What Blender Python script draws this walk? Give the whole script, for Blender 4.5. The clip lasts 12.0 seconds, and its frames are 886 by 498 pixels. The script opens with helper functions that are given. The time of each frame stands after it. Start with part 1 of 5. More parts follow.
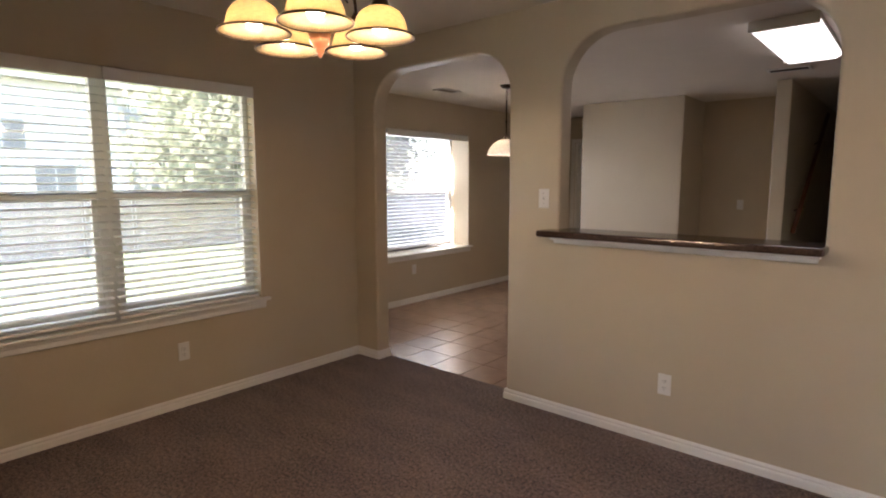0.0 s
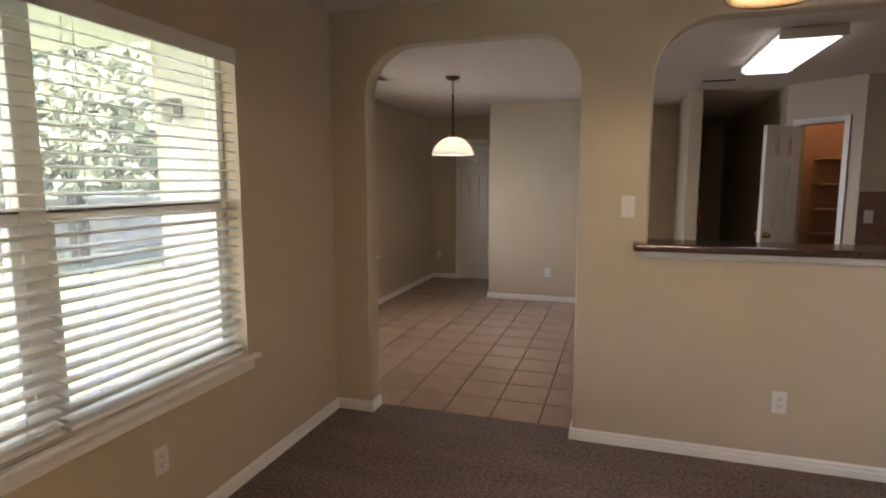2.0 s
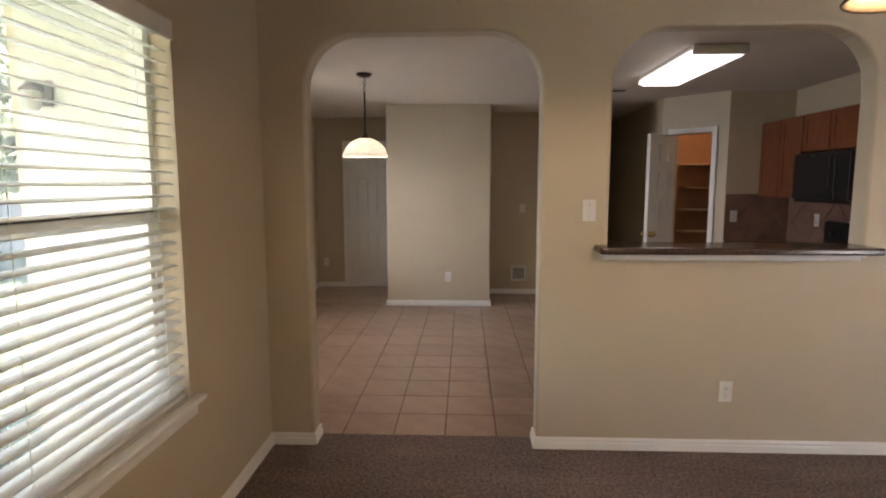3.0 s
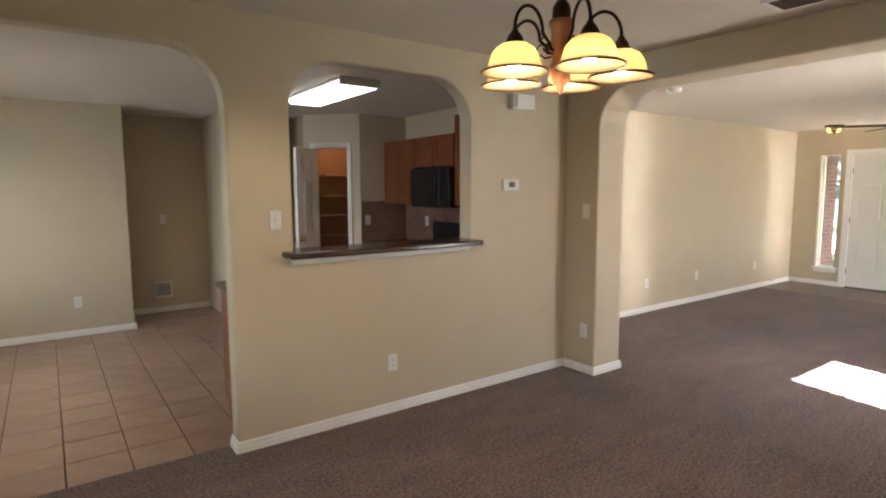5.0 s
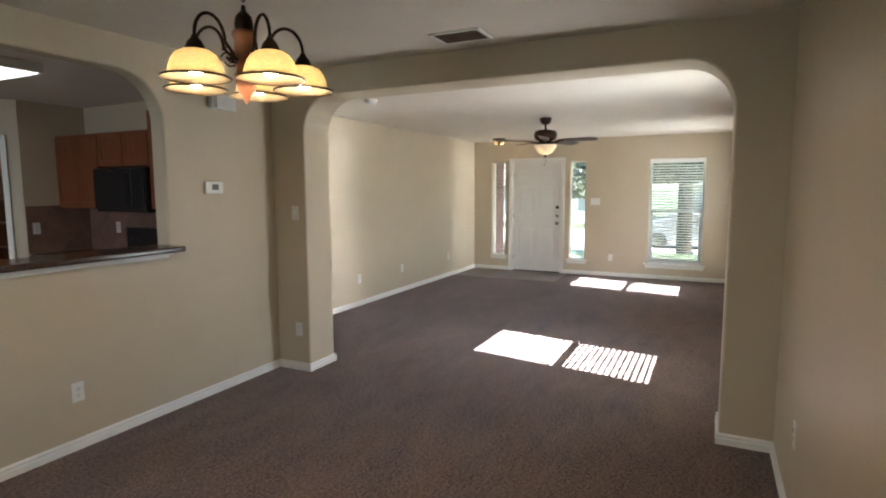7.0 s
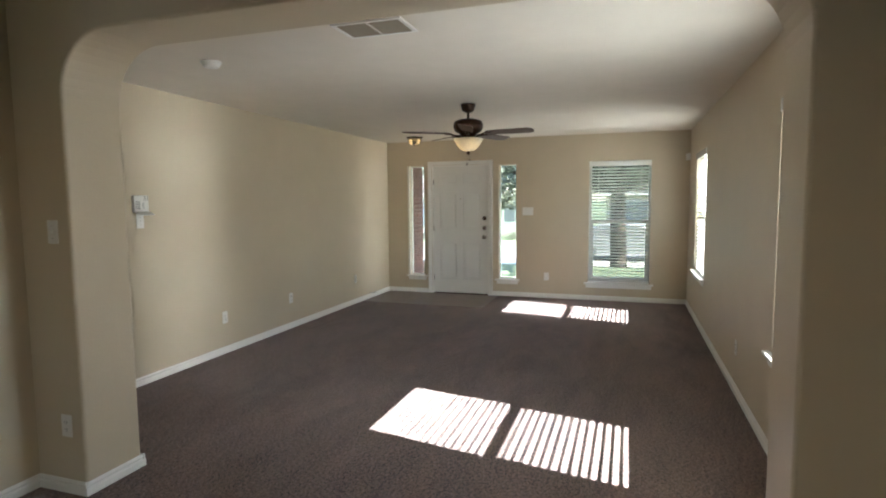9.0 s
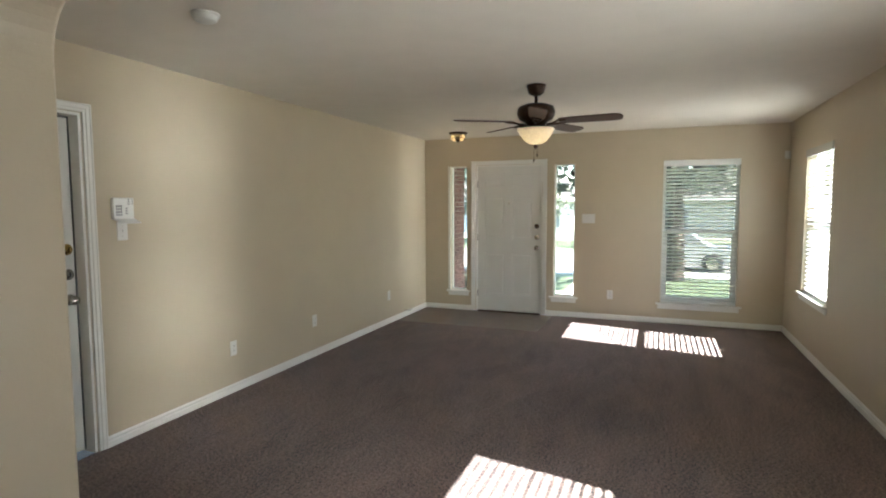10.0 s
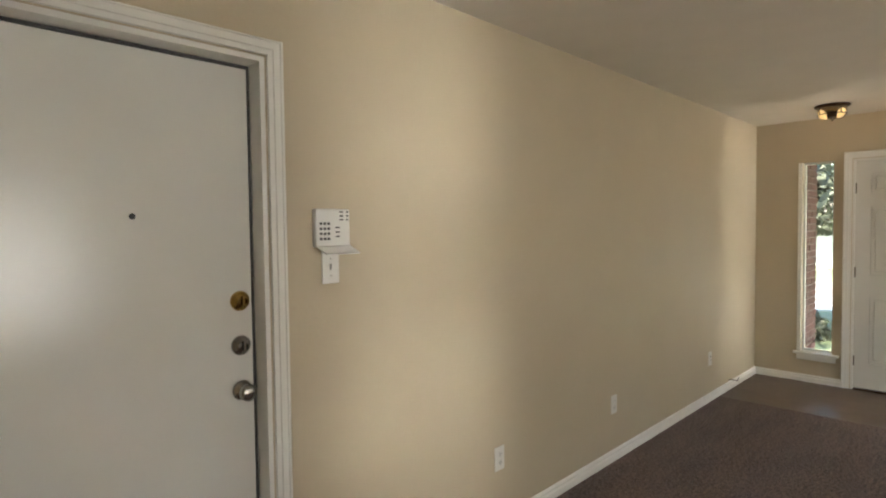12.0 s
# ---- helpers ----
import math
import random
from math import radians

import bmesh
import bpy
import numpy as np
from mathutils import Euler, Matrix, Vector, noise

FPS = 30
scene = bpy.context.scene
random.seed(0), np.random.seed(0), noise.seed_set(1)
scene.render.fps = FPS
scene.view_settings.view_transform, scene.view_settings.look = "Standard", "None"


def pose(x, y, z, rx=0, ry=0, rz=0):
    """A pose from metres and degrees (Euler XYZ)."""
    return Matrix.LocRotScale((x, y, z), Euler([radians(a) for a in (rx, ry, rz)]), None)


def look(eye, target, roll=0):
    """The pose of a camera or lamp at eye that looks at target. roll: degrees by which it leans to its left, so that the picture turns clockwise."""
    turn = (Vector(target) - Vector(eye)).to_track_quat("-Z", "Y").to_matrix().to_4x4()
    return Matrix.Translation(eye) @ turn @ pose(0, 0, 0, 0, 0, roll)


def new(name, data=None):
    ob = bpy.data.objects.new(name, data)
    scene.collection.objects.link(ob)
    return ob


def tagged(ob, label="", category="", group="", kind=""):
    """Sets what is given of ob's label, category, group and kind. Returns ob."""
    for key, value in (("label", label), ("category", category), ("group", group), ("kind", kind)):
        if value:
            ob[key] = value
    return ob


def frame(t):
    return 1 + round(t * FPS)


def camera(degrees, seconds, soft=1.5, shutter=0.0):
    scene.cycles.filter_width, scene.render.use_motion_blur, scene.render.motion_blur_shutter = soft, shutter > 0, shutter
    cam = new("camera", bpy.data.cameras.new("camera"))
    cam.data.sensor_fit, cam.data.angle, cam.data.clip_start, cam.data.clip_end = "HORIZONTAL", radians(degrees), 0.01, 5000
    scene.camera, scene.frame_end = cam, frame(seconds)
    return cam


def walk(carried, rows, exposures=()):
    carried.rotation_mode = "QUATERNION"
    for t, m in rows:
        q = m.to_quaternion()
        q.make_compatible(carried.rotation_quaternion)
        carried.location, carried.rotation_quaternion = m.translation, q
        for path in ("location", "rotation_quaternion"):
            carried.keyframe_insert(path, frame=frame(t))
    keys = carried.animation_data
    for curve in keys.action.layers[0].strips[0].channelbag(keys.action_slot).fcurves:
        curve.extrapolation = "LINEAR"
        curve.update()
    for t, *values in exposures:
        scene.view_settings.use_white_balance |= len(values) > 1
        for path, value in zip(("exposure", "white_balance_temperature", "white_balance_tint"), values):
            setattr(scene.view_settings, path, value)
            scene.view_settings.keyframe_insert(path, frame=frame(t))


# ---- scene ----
cam = camera(77.5, 12.0, soft=2.0)
PATH = [
    (0, (0.208, 0.04, 1.47), (-1.089, 1.543, 1.227), -0.1),
    (0.5, (-0.214, -0.09, 1.48), (-1.384, 1.512, 1.232), -0.1),
    (1, (-0.717, -0.109, 1.499), (-1.757, 1.58, 1.243), -0.1),
    (1.5, (-1.211, -0.142, 1.495), (-2.073, 1.645, 1.245), 0.0),
    (2, (-1.609, -0.098, 1.504), (-2.217, 1.791, 1.259), -0.1),
    (2.5, (-2.027, 0.01, 1.505), (-2.358, 1.968, 1.262), -0.0),
    (2.7, (-2.126, 0.037, 1.502), (-2.359, 2.009, 1.268), -0.0),
    (4.3, (-2.533, -0.068, 1.55), (-1.826, 1.789, 1.32), -0.2),
    (4.5, (-2.534, -0.087, 1.551), (-1.698, 1.716, 1.322), -0.2),
    (5, (-2.673, -0.159, 1.544), (-1.513, 1.455, 1.329), -0.2),
    (5.5, (-2.749, -0.225, 1.552), (-1.334, 1.171, 1.334), -0.1),
    (6, (-2.76, -0.256, 1.552), (-1.17, 0.938, 1.333), -0.1),
    (6.5, (-2.767, -0.288, 1.552), (-1.06, 0.73, 1.335), -0.2),
    (7, (-2.714, -0.319, 1.559), (-0.926, 0.551, 1.343), -0.2),
    (7.5, (-2.507, -0.34, 1.551), (-0.659, 0.392, 1.333), -0.1),
    (7.7, (-2.356, -0.334, 1.557), (-0.491, 0.355, 1.337), -0.2),
    (9.3, (-0.765, 0.28, 1.498), (1.124, 0.911, 1.324), -0.5),
    (9.5, (-0.575, 0.397, 1.523), (1.311, 1.037, 1.345), -0.4),
    (10, (-0.102, 0.719, 1.513), (1.757, 1.44, 1.354), -0.2),
    (10.5, (0.349, 1.029, 1.501), (2.154, 1.879, 1.356), -0.2),
    (11, (0.716, 1.388, 1.508), (2.421, 2.424, 1.368), -0.1),
    (11.5, (1.042, 1.805, 1.506), (2.614, 3.037, 1.4), -0.4),
    (12, (1.326, 2.192, 1.492), (2.732, 3.612, 1.416), -0.7),
]
walk(cam, [(t, look(eye, target, roll)) for t, eye, target, roll in PATH], [
    (0.0, 4.95, 6200, 26), (2.5, 5.08, 6150, 23), (4.5, 5.48, 6350, 18), (5.0, 5.32, 6050, 15), (5.5, 5.2, 5950, 14), (6.5, 4.97, 5700, 12),
    (7.5, 4.8, 5600, 11), (9.5, 4.32, 5600, 7), (10.5, 4.52, 5850, 8), (12.0, 4.42, 6300, 11)])

# ---- world, sun, exposure ----
SUN_WAY = Vector((0.188, 1.0, -0.80)).normalized()
world = bpy.data.worlds.new("sky")
scene.world = world
world.use_nodes = True
_nt = world.node_tree
_sky = _nt.nodes.new("ShaderNodeTexSky")
_sky.sky_type = "NISHITA"
_sky.sun_disc = False
_sky.sun_elevation = radians(39)
_sky.sun_rotation = radians(190.6)
_nt.links.new(_sky.outputs[0], _nt.nodes["Background"].inputs[0])
_nt.nodes["Background"].inputs[1].default_value = 0.095
_sl = bpy.data.lights.new("sun", "SUN")
_sl.energy, _sl.angle, _sl.color = 5.0, radians(0.6), (1.0, 0.95, 0.86)
sun = new("sun", _sl)
sun.matrix_world = look((0, -20, 20), Vector((0, -20, 20)) + SUN_WAY)


def window_fill_light(x, z, w, h, pitch, watts, spread=11):
    """Added area lamp inside a side window, standing in for sun off the slats."""
    d = bpy.data.lights.new("window_fill_light", "AREA")
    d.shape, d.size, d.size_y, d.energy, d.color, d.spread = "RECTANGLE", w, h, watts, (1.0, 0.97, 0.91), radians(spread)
    ob = new("window_fill_light", d)
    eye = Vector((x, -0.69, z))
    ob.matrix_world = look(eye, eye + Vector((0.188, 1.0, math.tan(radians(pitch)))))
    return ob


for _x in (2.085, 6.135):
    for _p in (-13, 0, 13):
        window_fill_light(_x, 1.33, 0.88, 1.38, _p, 0.06)
    # wide added lamp brightens the ceiling and the partition wall
    window_fill_light(_x, 1.33, 0.88, 1.38, 22, 0.85 if _x < 4 else 0.42, 140)


def sky_fill_light(x, y, z, w, h, watts):
    """Added area lamp outside a west window, standing in for the sky's light."""
    d = bpy.data.lights.new("sky_fill_light", "AREA")
    d.shape, d.size, d.size_y, d.energy, d.color = "RECTANGLE", w, h, watts, (0.93, 0.97, 1.0)
    ob = new("sky_fill_light", d)
    ob.matrix_world = look((x, y, z), (x + 1, y, z))
    return ob


sky_fill_light(-3.368 - 0.16, 1.221, 1.383, 1.80, 1.40, 0.25)
sky_fill_light(-4.40 - 0.37, 5.145, 1.343, 1.44, 1.38, 2.1)


def lamp(x, y, z, watts, color, radius=0.03):
    d = bpy.data.lights.new("bulb_light", "POINT")
    d.energy, d.color, d.shadow_soft_size = watts, color, radius
    ob = new("bulb_light", d)
    ob.location = (x, y, z)
    return ob


# ---- materials ----
def mat(name, c1, c2=None, scale=6.0, rough=0.5, bump=0.0, bscale=150.0, metal=0.0, stretch=(1, 1, 1), spread=0.0,
        stain=0.0, coat=0.0, spec=0.5, contrast=0.25, mid=0.0, mscale=30.0):
    """Noise between two colours, a large soft stain, fine and middle relief, and spread: tone by object."""
    m = bpy.data.materials.new(name)
    m.use_nodes = True
    nt = m.node_tree
    n, l = nt.nodes, nt.links
    b = n["Principled BSDF"]
    b.inputs["Roughness"].default_value = rough
    b.inputs["Metallic"].default_value = metal
    b.inputs["Coat Weight"].default_value = coat
    b.inputs["Specular IOR Level"].default_value = spec
    tc, mp = n.new("ShaderNodeTexCoord"), n.new("ShaderNodeMapping")
    mp.inputs["Scale"].default_value = stretch
    l.new(tc.outputs["Object"], mp.inputs[0])
    no, ra = n.new("ShaderNodeTexNoise"), n.new("ShaderNodeValToRGB")
    no.inputs["Scale"].default_value, no.inputs["Detail"].default_value = scale, 6
    ra.color_ramp.elements[0].position, ra.color_ramp.elements[1].position = 0.5 - contrast, 0.5 + contrast
    c2 = c2 or tuple(0.93 * v for v in c1)
    ra.color_ramp.elements[0].color, ra.color_ramp.elements[1].color = (*c2, 1), (*c1, 1)
    l.new(mp.outputs[0], no.inputs[0])
    l.new(no.outputs[0], ra.inputs[0])
    out = ra.outputs[0]
    if stain:
        n2, mr, mx = n.new("ShaderNodeTexNoise"), n.new("ShaderNodeMapRange"), n.new("ShaderNodeMix")
        n2.inputs["Scale"].default_value, n2.inputs["Detail"].default_value = 0.9, 3
        mr.inputs[3].default_value, mr.inputs[4].default_value = 1 - stain, 1 + stain
        mx.data_type, mx.blend_type = "RGBA", "MULTIPLY"
        mx.inputs[0].default_value = 1.0
        l.new(tc.outputs["Object"], n2.inputs[0])
        l.new(n2.outputs[0], mr.inputs[0])
        l.new(out, mx.inputs[6])
        l.new(mr.outputs[0], mx.inputs[7])
        out = mx.outputs[2]
    if spread:
        oi, mr, mx = n.new("ShaderNodeObjectInfo"), n.new("ShaderNodeMapRange"), n.new("ShaderNodeMix")
        mr.inputs[3].default_value, mr.inputs[4].default_value = 1 - spread, 1 + spread
        mx.data_type, mx.blend_type = "RGBA", "MULTIPLY"
        mx.inputs[0].default_value = 1.0
        l.new(oi.outputs["Random"], mr.inputs[0])
        l.new(out, mx.inputs[6])
        l.new(mr.outputs[0], mx.inputs[7])
        out = mx.outputs[2]
    l.new(out, b.inputs["Base Color"])
    if bump or mid:
        bn, bu = n.new("ShaderNodeTexNoise"), n.new("ShaderNodeBump")
        bn.inputs["Scale"].default_value, bn.inputs["Detail"].default_value = bscale, 3
        bu.inputs["Strength"].default_value, bu.inputs["Distance"].default_value = bump, 0.01
        l.new(tc.outputs["Object"], bn.inputs[0])
        l.new(bn.outputs[0], bu.inputs["Height"])
        if mid:
            b2, u2 = n.new("ShaderNodeTexNoise"), n.new("ShaderNodeBump")
            b2.inputs["Scale"].default_value = mscale
            u2.inputs["Strength"].default_value, u2.inputs["Distance"].default_value = mid, 0.02
            l.new(tc.outputs["Object"], b2.inputs[0])
            l.new(b2.outputs[0], u2.inputs["Height"])
            l.new(u2.outputs[0], bu.inputs["Normal"])
        l.new(bu.outputs[0], b.inputs["Normal"])
    return m


def glow(name, color, strength):
    m = bpy.data.materials.new(name)
    m.use_nodes = True
    b = m.node_tree.nodes["Principled BSDF"]
    b.inputs["Base Color"].default_value = (*color, 1)
    b.inputs["Emission Color"].default_value = (*color, 1)
    b.inputs["Emission Strength"].default_value = strength
    return m


def clear_glass(name, tint=(1, 1, 1), rough=0.0):
    m = bpy.data.materials.new(name)
    m.use_nodes = True
    b = m.node_tree.nodes["Principled BSDF"]
    b.inputs["Base Color"].default_value = (*tint, 1)
    b.inputs["Roughness"].default_value = rough
    b.inputs["Transmission Weight"].default_value = 1.0
    b.inputs["IOR"].default_value = 1.45
    return m


def pane_glass(name, clear=0.80, haze=0.0):
    m = bpy.data.materials.new(name)
    m.use_nodes = True
    n, l = m.node_tree.nodes, m.node_tree.links
    tr, gl, mx, lw, pw, ml = (n.new("ShaderNodeBsdfTransparent"), n.new("ShaderNodeBsdfGlossy"), n.new("ShaderNodeMixShader"),
                              n.new("ShaderNodeLayerWeight"), n.new("ShaderNodeMath"), n.new("ShaderNodeMath"))
    gl.inputs["Roughness"].default_value = 0.02
    tr.inputs[0].default_value = (clear, clear * 0.985, clear * 0.93, 1)
    lw.inputs[0].default_value = 0.5
    pw.operation, ml.operation = "POWER", "MULTIPLY_ADD"
    pw.inputs[1].default_value = 4.0
    ml.inputs[1].default_value, ml.inputs[2].default_value = 0.6, 0.03
    l.new(lw.outputs["Facing"], pw.inputs[0])
    l.new(pw.outputs[0], ml.inputs[0])
    l.new(ml.outputs[0], mx.inputs[0])
    l.new(gl.outputs[0], mx.inputs[2])
    l.new(mx.outputs[0], n["Material Output"].inputs[0])
    # haze: a pale translucent veil put into the pane to imitate glare
    sc, hz = n.new("ShaderNodeBsdfTranslucent"), n.new("ShaderNodeMixShader")
    sc.inputs[0].default_value = (0.9, 0.9, 0.88, 1)
    hz.inputs[0].default_value = haze
    l.new(tr.outputs[0], hz.inputs[1])
    l.new(sc.outputs[0], hz.inputs[2])
    l.new(hz.outputs[0], mx.inputs[1])
    return m


def shade_glass(name, color, trans=0.6):
    m = bpy.data.materials.new(name)
    m.use_nodes = True
    n, l = m.node_tree.nodes, m.node_tree.links
    df, tl, mx, gl, m2 = (n.new("ShaderNodeBsdfDiffuse"), n.new("ShaderNodeBsdfTranslucent"), n.new("ShaderNodeMixShader"),
                          n.new("ShaderNodeBsdfGlossy"), n.new("ShaderNodeMixShader"))
    no, ra = n.new("ShaderNodeTexNoise"), n.new("ShaderNodeValToRGB")
    no.inputs["Scale"].default_value = 14
    ra.color_ramp.elements[0].color = (*[0.62 * v for v in color], 1)
    ra.color_ramp.elements[1].color = (*color, 1)
    l.new(no.outputs[0], ra.inputs[0])
    l.new(ra.outputs[0], df.inputs[0])
    l.new(ra.outputs[0], tl.inputs[0])
    gl.inputs["Roughness"].default_value = 0.15
    mx.inputs[0].default_value = trans
    m2.inputs[0].default_value = 0.06
    l.new(df.outputs[0], mx.inputs[1])
    l.new(tl.outputs[0], mx.inputs[2])
    l.new(mx.outputs[0], m2.inputs[1])
    l.new(gl.outputs[0], m2.inputs[2])
    l.new(m2.outputs[0], n["Material Output"].inputs[0])
    return m


PAINT = mat("wall_paint_beige", (0.525, 0.447, 0.315), (0.495, 0.421, 0.295), scale=3, rough=0.42, bump=0.10, bscale=240, stain=0.03, mid=0.05, mscale=45)
CEIL = mat("ceiling_paint", (0.73, 0.675, 0.585), (0.69, 0.64, 0.55), scale=5, rough=0.8, bump=0.25, bscale=130, stain=0.03)
TRIM = mat("white_trim_paint", (0.78, 0.77, 0.72), (0.74, 0.73, 0.68), scale=9, rough=0.32, bump=0.03)
DOOR = mat("white_door_paint", (0.74, 0.73, 0.68), (0.70, 0.69, 0.64), scale=4, rough=0.2, bump=0.03, stain=0.03)
def carpet_material(name, light, dark):
    """Cut pile: tufts, clumps and broad brushed streaks."""
    m = bpy.data.materials.new(name)
    m.use_nodes = True
    n, l = m.node_tree.nodes, m.node_tree.links
    b = n["Principled BSDF"]
    b.inputs["Roughness"].default_value = 1.0
    b.inputs["Specular IOR Level"].default_value = 0.05
    b.inputs["Sheen Weight"].default_value = 0.18
    b.inputs["Sheen Roughness"].default_value = 0.6
    tc = n.new("ShaderNodeTexCoord")
    layers = []
    for scale, detail, stretch, warp in ((170, 2, (1, 1, 1), 0), (60, 4, (1, 1, 1), 0), (5.0, 5, (0.45, 1.3, 1), 0.4), (1.1, 2, (0.7, 1.2, 1), 0.8)):
        mp, no = n.new("ShaderNodeMapping"), n.new("ShaderNodeTexNoise")
        mp.inputs["Scale"].default_value = stretch
        no.inputs["Distortion"].default_value = warp
        no.inputs["Scale"].default_value, no.inputs["Detail"].default_value = scale, detail
        l.new(tc.outputs["Object"], mp.inputs[0])
        l.new(mp.outputs[0], no.inputs[0])
        layers.append(no.outputs[0])
    total = None
    for out, weight in zip(layers, (1.9, 1.8, 0.4, 0.3)):
        ma = n.new("ShaderNodeMath")
        ma.operation = "MULTIPLY_ADD"
        ma.inputs[1].default_value = weight
        l.new(out, ma.inputs[0])
        if total is None:
            ma.inputs[2].default_value = -1.7
        else:
            l.new(total, ma.inputs[2])
        total = ma.outputs[0]
    ra = n.new("ShaderNodeValToRGB")
    ra.color_ramp.elements[0].color, ra.color_ramp.elements[1].color = (*dark, 1), (*light, 1)
    ra.color_ramp.elements[0].position, ra.color_ramp.elements[1].position = 0.18, 0.86
    l.new(total, ra.inputs[0])
    l.new(ra.outputs[0], b.inputs["Base Color"])
    bu, b2 = n.new("ShaderNodeBump"), n.new("ShaderNodeBump")
    bu.inputs["Strength"].default_value, bu.inputs["Distance"].default_value = 1.0, 0.007
    b2.inputs["Strength"].default_value, b2.inputs["Distance"].default_value = 0.4, 0.009
    l.new(layers[1], b2.inputs["Height"])
    l.new(layers[0], bu.inputs["Height"])
    l.new(b2.outputs[0], bu.inputs["Normal"])
    l.new(bu.outputs[0], b.inputs["Normal"])
    return m


CARPET = carpet_material("brown_carpet", (0.262, 0.175, 0.143), (0.026, 0.017, 0.0138))
TILE = mat("floor_tile", (0.43, 0.30, 0.22), (0.32, 0.22, 0.16), scale=7, rough=0.24, bump=0.06, bscale=60, spread=0.08, mid=0.05, contrast=0.3)
GROUT = mat("grout", (0.105, 0.075, 0.055), (0.07, 0.05, 0.04), scale=20, rough=0.9, bump=0.3)
ENTRY = mat("entry_floor", (0.155, 0.103, 0.07), (0.09, 0.06, 0.041), scale=6, rough=0.34, bump=0.1, bscale=70, contrast=0.3)
PLATE = mat("white_plastic", (0.72, 0.71, 0.67), (0.70, 0.69, 0.65), scale=20, rough=0.35)
SLOT = mat("dark_slot", (0.05, 0.05, 0.05), rough=0.6)
VINYL = mat("window_vinyl", (0.76, 0.76, 0.71), (0.70, 0.70, 0.65), scale=12, rough=0.4)
SLAT = mat("blind_slat", (0.80, 0.80, 0.76), (0.76, 0.76, 0.72), scale=12, rough=0.24, coat=0.3)
CORD = mat("blind_cord", (0.75, 0.74, 0.7), rough=0.8)
GLASS = pane_glass("window_glass", 0.86)
# tint dims the outdoor view; haze lays a pale veil over it
DIMMED = pane_glass("dimmed_window_glass", 0.52, 0.012)
HAZED = pane_glass("garden_window_glass", 0.66, 0.045)
BRONZE = mat("oil_rubbed_bronze", (0.075, 0.043, 0.027), (0.04, 0.024, 0.016), scale=25, rough=0.38, metal=0.85)
COPPER = mat("antique_copper", (0.44, 0.20, 0.11), (0.28, 0.115, 0.06), scale=18, rough=0.36, metal=0.55)
BRASS = mat("brass", (0.62, 0.43, 0.14), (0.5, 0.34, 0.1), scale=20, rough=0.18, metal=1.0)
NICKEL = mat("satin_nickel", (0.42, 0.40, 0.37), (0.36, 0.34, 0.31), scale=30, rough=0.22, metal=1.0)
VENTM = mat("vent_metal", (0.42, 0.38, 0.30), (0.37, 0.33, 0.26), scale=12, rough=0.5)
# louvres in a darker brown than the other vent metal
VENTDARK = mat("brown_vent_louvres", (0.14, 0.105, 0.07), (0.09, 0.07, 0.05), scale=14, rough=0.7)
DARK = mat("dark_recess", (0.03, 0.026, 0.022), rough=0.9)
WOODC = mat("cherry_cabinet", (0.21, 0.066, 0.024), (0.12, 0.034, 0.012), scale=5, rough=0.3, stretch=(9, 9, 1.2), bump=0.05, bscale=60, contrast=0.3)
COUNTER = mat("dark_counter", (0.085, 0.052, 0.038), (0.035, 0.022, 0.018), scale=60, rough=0.16, contrast=0.2)
BLACK = mat("black_appliance", (0.010, 0.010, 0.011), rough=0.3, spec=0.35)
BSPLASH = mat("backsplash_tile", (0.24, 0.14, 0.10), (0.16, 0.09, 0.065), scale=9, rough=0.3, spread=0.15, bump=0.08)
PANTRY = mat("pantry_paint", (0.34, 0.19, 0.10), (0.29, 0.16, 0.082), scale=4, rough=0.6, bump=0.08)
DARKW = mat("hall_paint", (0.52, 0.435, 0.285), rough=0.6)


# ---- mesh helpers ----
def box(bm, x0, y0, z0, x1, y1, z1, bevel=0.0, seg=2):
    r = bmesh.ops.create_cube(bm, size=1.0, matrix=Matrix.Translation(((x0 + x1) / 2, (y0 + y1) / 2, (z0 + z1) / 2))
                              @ Matrix.Diagonal((abs(x1 - x0), abs(y1 - y0), abs(z1 - z0), 1)))
    if bevel:
        vs = set(r["verts"])
        es = [e for e in bm.edges if e.verts[0] in vs and e.verts[1] in vs]
        bmesh.ops.bevel(bm, geom=es, offset=bevel, segments=seg, affect="EDGES", profile=0.5)
    return bm


def B(*a, **k):
    return box(bmesh.new(), *a, **k)


def lathe(bm, profile, n=24, m=None):
    """A turned shape about z from (radius, height) pairs."""
    rings = []
    for r, z in profile:
        if r < 1e-5:
            rings.append([bm.verts.new((0, 0, z))])
        else:
            rings.append([bm.verts.new((r * math.cos(2 * math.pi * i / n), r * math.sin(2 * math.pi * i / n), z)) for i in range(n)])
    faces = []
    for a, b in zip(rings, rings[1:]):
        for i in range(n):
            j = (i + 1) % n
            if len(a) == 1 and len(b) == 1:
                continue
            if len(a) == 1:
                faces.append(bm.faces.new((a[0], b[j], b[i])))
            elif len(b) == 1:
                faces.append(bm.faces.new((a[i], a[j], b[0])))
            else:
                faces.append(bm.faces.new((a[i], a[j], b[j], b[i])))
    for f in faces:
        f.smooth = True
    if m is not None:
        bmesh.ops.transform(bm, matrix=m, verts=[v for r in rings for v in r])
    return bm


